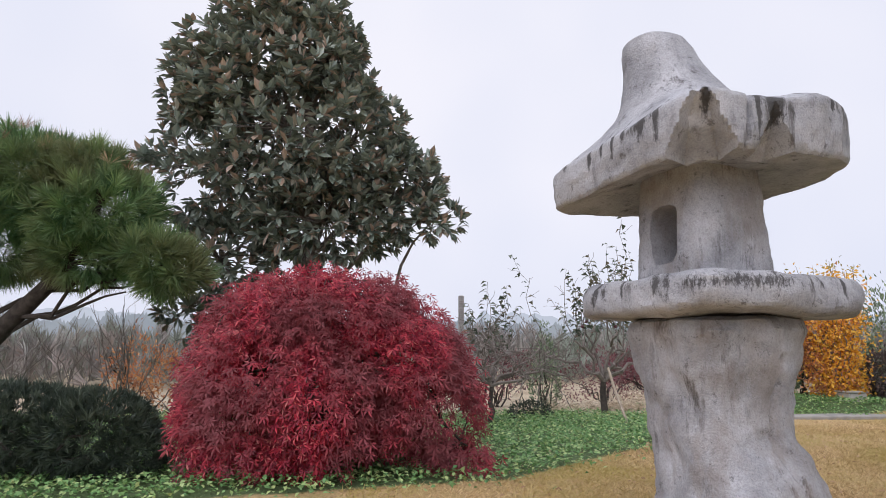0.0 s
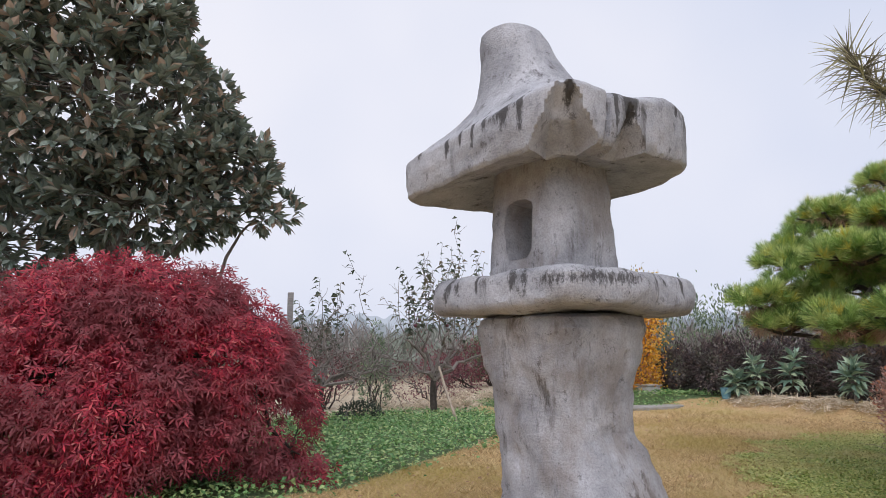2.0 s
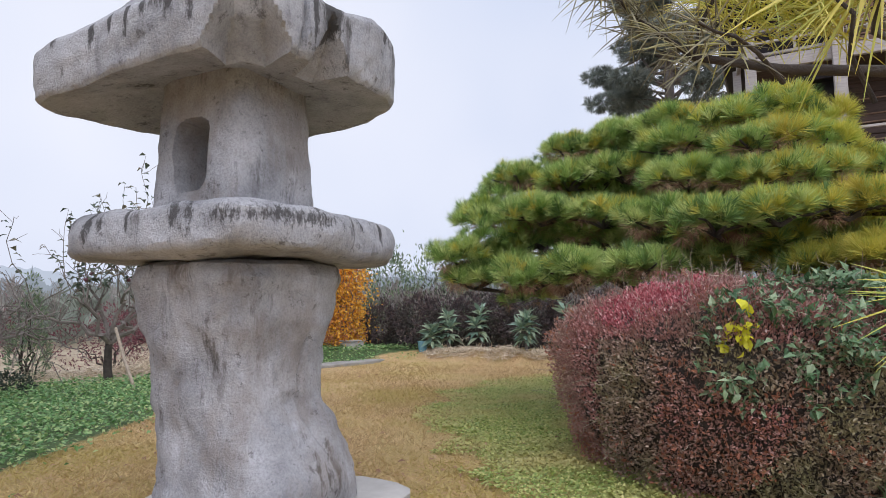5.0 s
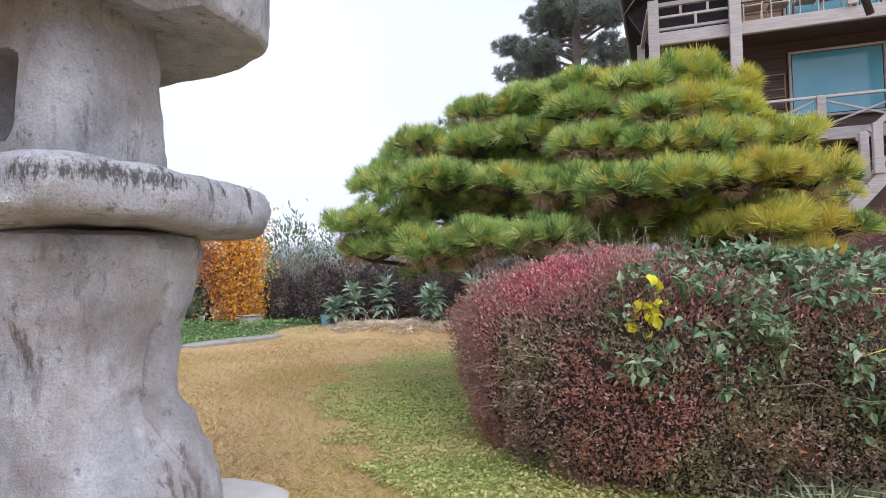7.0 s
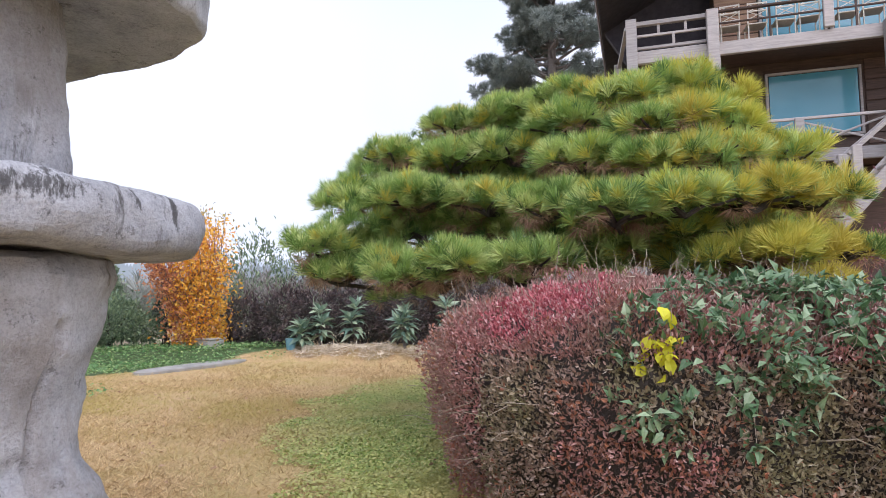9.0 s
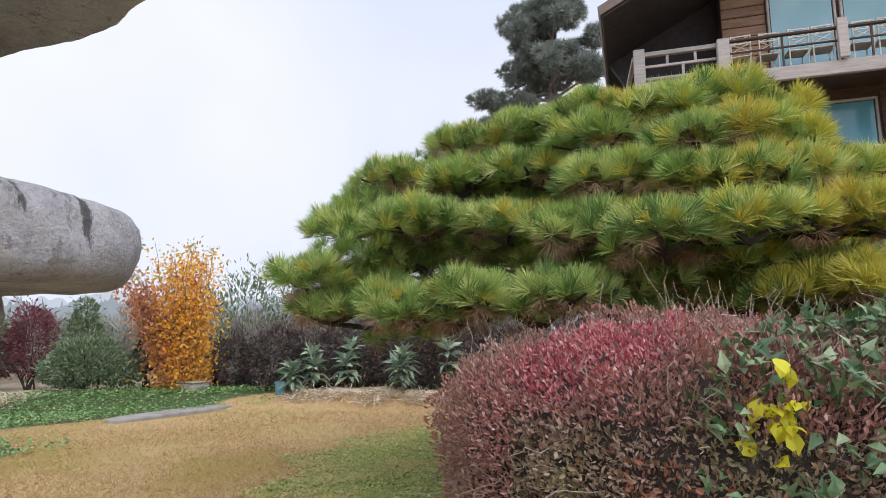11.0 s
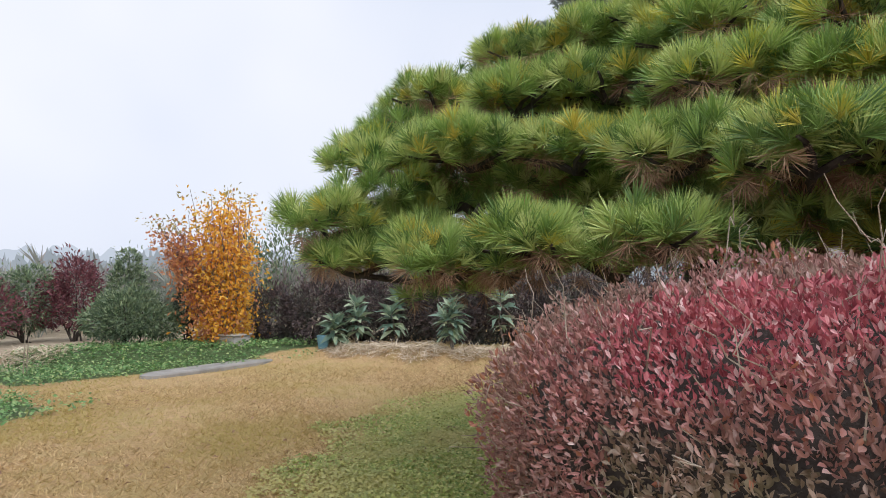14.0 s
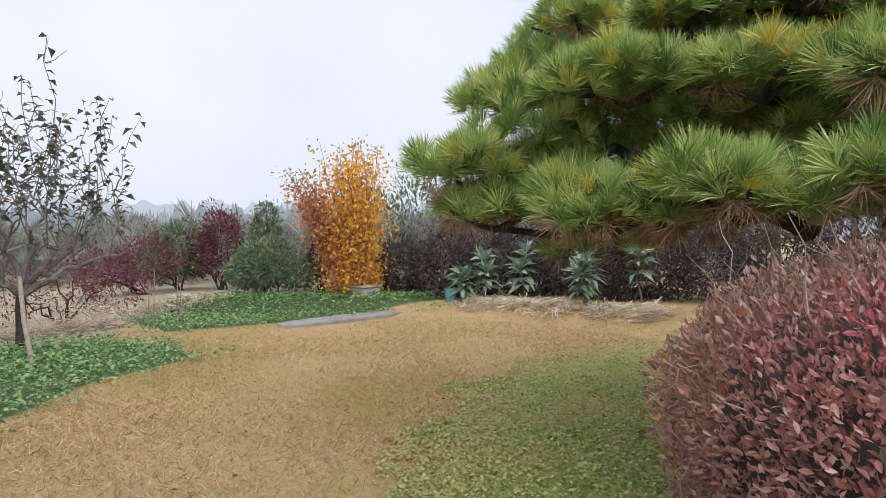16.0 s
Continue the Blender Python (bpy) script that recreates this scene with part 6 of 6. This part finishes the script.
def lattice_chair():
    """A white metal chair with a crossed lattice back."""
    ch = thing("lattice_chair", (0, 0, 0), "off-white metal chair with lattice back on the balcony", "chair", "balcony chairs")
    bars = []
    for s in (-1, 1):
        part("leg", beam_bm((0.19 * s, -0.19, 0), (0.19 * s, -0.19, 0.43), 0.025, 0.025, 0.003), WHITE_PAINT, ch)
        part("leg", beam_bm((0.19 * s, 0.19, 0), (0.19 * s, 0.19, 0.43), 0.025, 0.025, 0.003), WHITE_PAINT, ch)
        part("back_post", beam_bm((0.2 * s, -0.2, 0.43), (0.2 * s, -0.25, 0.92), 0.028, 0.028, 0.003), WHITE_PAINT, ch)
    for z in (0.55, 0.735, 0.91):
        part("back_bar", beam_bm((-0.2, -0.22, z), (0.2, -0.22, z), 0.024, 0.026, 0.003), WHITE_PAINT, ch)
    for z0 in (0.55, 0.73):
        for a, c in ((-1, 1), (1, -1)):
            part("lattice_bar", beam_bm((0.19 * a, -0.215, z0), (0.19 * c, -0.215, z0 + 0.18), 0.014, 0.016, 0.002), WHITE_PAINT, ch)
    part("seat", box_bm(-0.22, 0.22, -0.21, 0.22, 0.43, 0.46, 0.008), WHITE_PAINT, ch)
    return ch


chair = lattice_chair()
spots = [(2.22, 0.36), (2.78, 0.40), (3.36, 0.38), (3.86, 0.36), (4.62, 0.4), (5.12, 0.36)]
for i, (x, y) in enumerate(spots):
    m = HM @ pose(x, y, 6.60 + HZ, 0, 0, (-4, 3, 5, -3, 2, -5)[i])
    if i == 0:
        chair.matrix_basis = m
    else:
        copy_thing(chair, m)

# tall pine and bare tree beyond the house
FP = thing("tall_pine", (25.6, 8.6, 0.3), "tall grey-green pine standing behind the house", "pine tree")
ft = np.array([(25.6, 8.6, 0.2), (25.6, 8.6, 5), (25.5, 8.55, 9), (25.5, 8.5, 12), (25.6, 8.5, 13.8)])
arr_part("trunk", *tube(ft, [0.3, 0.27, 0.2, 0.14, 0.05], 9), BARK_GREY, FP, "straight bare trunk", True)
fb, fl = [], []
for i in range(64):
    z = 9.0 + 5.3 * i / 64
    r = 3.5 * (1 - ((z - 10.2) / 4.4) ** 2 * 0.85) * rng.uniform(0.35, 1.0)
    a = rng.uniform(0, 6.28)
    c = (25.5 + 0.82 * r * math.cos(a), 8.4 + 0.86 * r * math.sin(a), z + rng.normal() * 0.15)
    fb.append((*c, 0.62 * rng.uniform(0.6, 1.3), 0.62 * rng.uniform(0.6, 1.3), 0.26))
    fl.append(tube(limb_path((25.5, 8.5, z - 0.2), c, 6, 0.06, 0.06), np.linspace(0.07, 0.02, 6), 5))
q, out = ball_points(fb, 6500, 0.35)
arr_part("crown", *tufts(q, unit(out + np.array([0, 0, 0.5])), rng.uniform(0.22, 0.36, len(q)), TUFTS_WIDE), NEEDLE_FAR, FP, "open layered crown", kind="stuff")
arr_part("branchwork", *merge(*fl), BARK_GREY, FP, kind="stuff")
for x, y, h in ((22.4, 6.6, 9.0), (22.0, 8.4, 8.6), (21.2, 5.6, 8.4)):
    bt = thing("bare_tree", (x, y, 0.3), "leafless pale twiggy tree behind the pine", "tree", "bare trees")
    (v, f), _ = branching((x, y, 0.25), (0, 0, 1), h * 0.42, 0.09, 4, 0.42, 4, 0.22, 0.62)
    arr_part("branchwork", v, f, TWIG, bt, kind="stuff")


# scrub belt at the far side of the fields
n = 15000
ta, tr = rng.uniform(radians(20), radians(135), n), rng.uniform(21, 40, n)
th_h = 0.85 + 1.0 * np.array([0.5 + 0.5 * noise.noise(Vector((a * 11, r * 0.15, 2))) for a, r in zip(ta, tr)]) + 0.9 * np.array([max(0, noise.noise(Vector((a * 40, r * 0.3, 5)))) for a, r in zip(ta, tr)])
q = np.stack([tr * np.cos(ta), tr * np.sin(ta), 0.22 + th_h * rng.random(n) ** 0.8], -1)
ax = unit(rng.normal(size=q.shape) * np.array([0.5, 0.5, 0.3]) + np.array([0, 0, 0.8]))
tagged(new("far_thicket", to_mesh("far_thicket", *scatter(*tuft_shape(8, 0.07, 77, (0.1, 1.0), 0.8), q, frames(ax), rng.uniform(0.35, 0.75, n)), THICKET)), "grey-brown leafless scrub belt beyond the fields", "scrub", kind="stuff")


# ---- leaves and blades on the ground ----
def stuff(name, v, f, mat, label, category):
    return tagged(new(name, to_mesh(name, v, f, mat)), label, category, kind="stuff")


def spots_in(n, x0, x1, y0, y1):
    return rng.uniform(x0, x1, n), rng.uniform(y0, y1, n)


x, y = spots_in(330000, 0.5, 13, 1.2, 12.2)
d_cov = np.minimum(poly_distance(x, y, COVER_BED), poly_distance(x, y, BACK_BED))
d_clo = poly_distance(x, y, CLOVER_LINE, False)
d_cam = poly_distance(x, y, [(0.3, 0), (1.3, 0.9), (2.6, 1.5), (3.6, 2.3), (6, 5)], False)
nz = np.array([noise.noise(Vector((a * 1.6, b * 1.6, 4))) for a, b in zip(x, y)])
lawn_m = (d_cov > 0.05) & (d_clo + 0.5 * nz > 0.75) & (rng.random(len(x)) < np.clip(1.3 - d_cam / 7, 0.15, 1)) & (np.hypot(x - 3.1, y - 3.9) > 0.8) & (d_cam < 9)
bx, by = x[lawn_m], y[lawn_m]
q = np.stack([bx, by, land(bx, by) + 0.0], -1)
ax = unit(rng.normal(size=q.shape) * np.array([0.9, 0.9, 0.1]) + np.array([0, 0, 0.55]))
stuff("lawn_blades", *scatter(np.array([(-0.06, 0, 0), (0.06, 0, 0), (0, 1, 0)]), [(0, 1, 2)], q, frames(ax), rng.uniform(0.035, 0.085, len(q))), DRY_GRASS, "short dry straw-coloured grass blades", "grass")
x, y = spots_in(230000, 4.2, 12.5, 0.5, 8)
d_clo = poly_distance(x, y, CLOVER_LINE, False)
nz = np.array([noise.noise(Vector((a * 1.6, b * 1.6, 4))) for a, b in zip(x, y)])
nf = np.array([noise.noise(Vector((a * 5, b * 5, 9))) for a, b in zip(x, y)])
m = (d_clo + 0.5 * nz + 0.3 * nf < 0.95) & (rng.random(len(x)) < np.clip(1.5 - np.hypot(x - 3.6, y - 2.3) / 7, 0.25, 1))
q = np.stack([x[m], y[m], land(x[m], y[m]) + rng.uniform(0.015, 0.045, int(m.sum()))], -1)
ax = unit(rng.normal(size=q.shape) * np.array([1, 1, 0.3]))
stuff("clover", *scatter(*leaf_shape(0.8, 0.08, 0.1, 0.6), q, frames(ax, up=(0, 0, 1)), rng.uniform(0.018, 0.036, len(q))), CLOVER_LEAF, "low green clover leaves beside the hedge", "clover")
x, y = spots_in(175000, -5, 13, 5.2, 14.4)
d_cov = np.minimum(poly_distance(x, y, COVER_BED), poly_distance(x, y, BACK_BED))
nz = np.array([noise.noise(Vector((a * 2.2, b * 2.2, 14))) for a, b in zip(x, y)])
m = (d_cov + 0.55 * nz + 0.2 * rng.normal(size=len(x)) < 0.05) & (rng.random(len(x)) < 0.6)
q = np.stack([x[m], y[m], land(x[m], y[m]) + rng.uniform(0.02, 0.11, int(m.sum()))], -1)
ax = unit(rng.normal(size=q.shape) * np.array([1, 1, 0.4]) + np.array([0, 0, 0.2]))
stuff("ground_cover", *scatter(*leaf_shape(0.7, 0.08, 0.15, 0.5), q, frames(ax, up=(0, 0, 1)), rng.uniform(0.035, 0.068, len(q))), COVER_LEAF, "leafy bright green ground cover in the beds", "ground cover")
x, y = spots_in(420, 1.5, 9, 3.2, 10)
q = np.stack([x, y, land(x, y) + 0.025], -1)
stuff("fallen_leaves", *scatter(*leaf_shape(0.6, 0.12, 0.2), q, frames(rng.normal(size=q.shape) * np.array([1, 1, 0.15]), up=(0, 0, 1)), rng.uniform(0.03, 0.065, len(q))), NEEDLE_DEAD, "scattered brown fallen leaves on the lawn", "leaves")
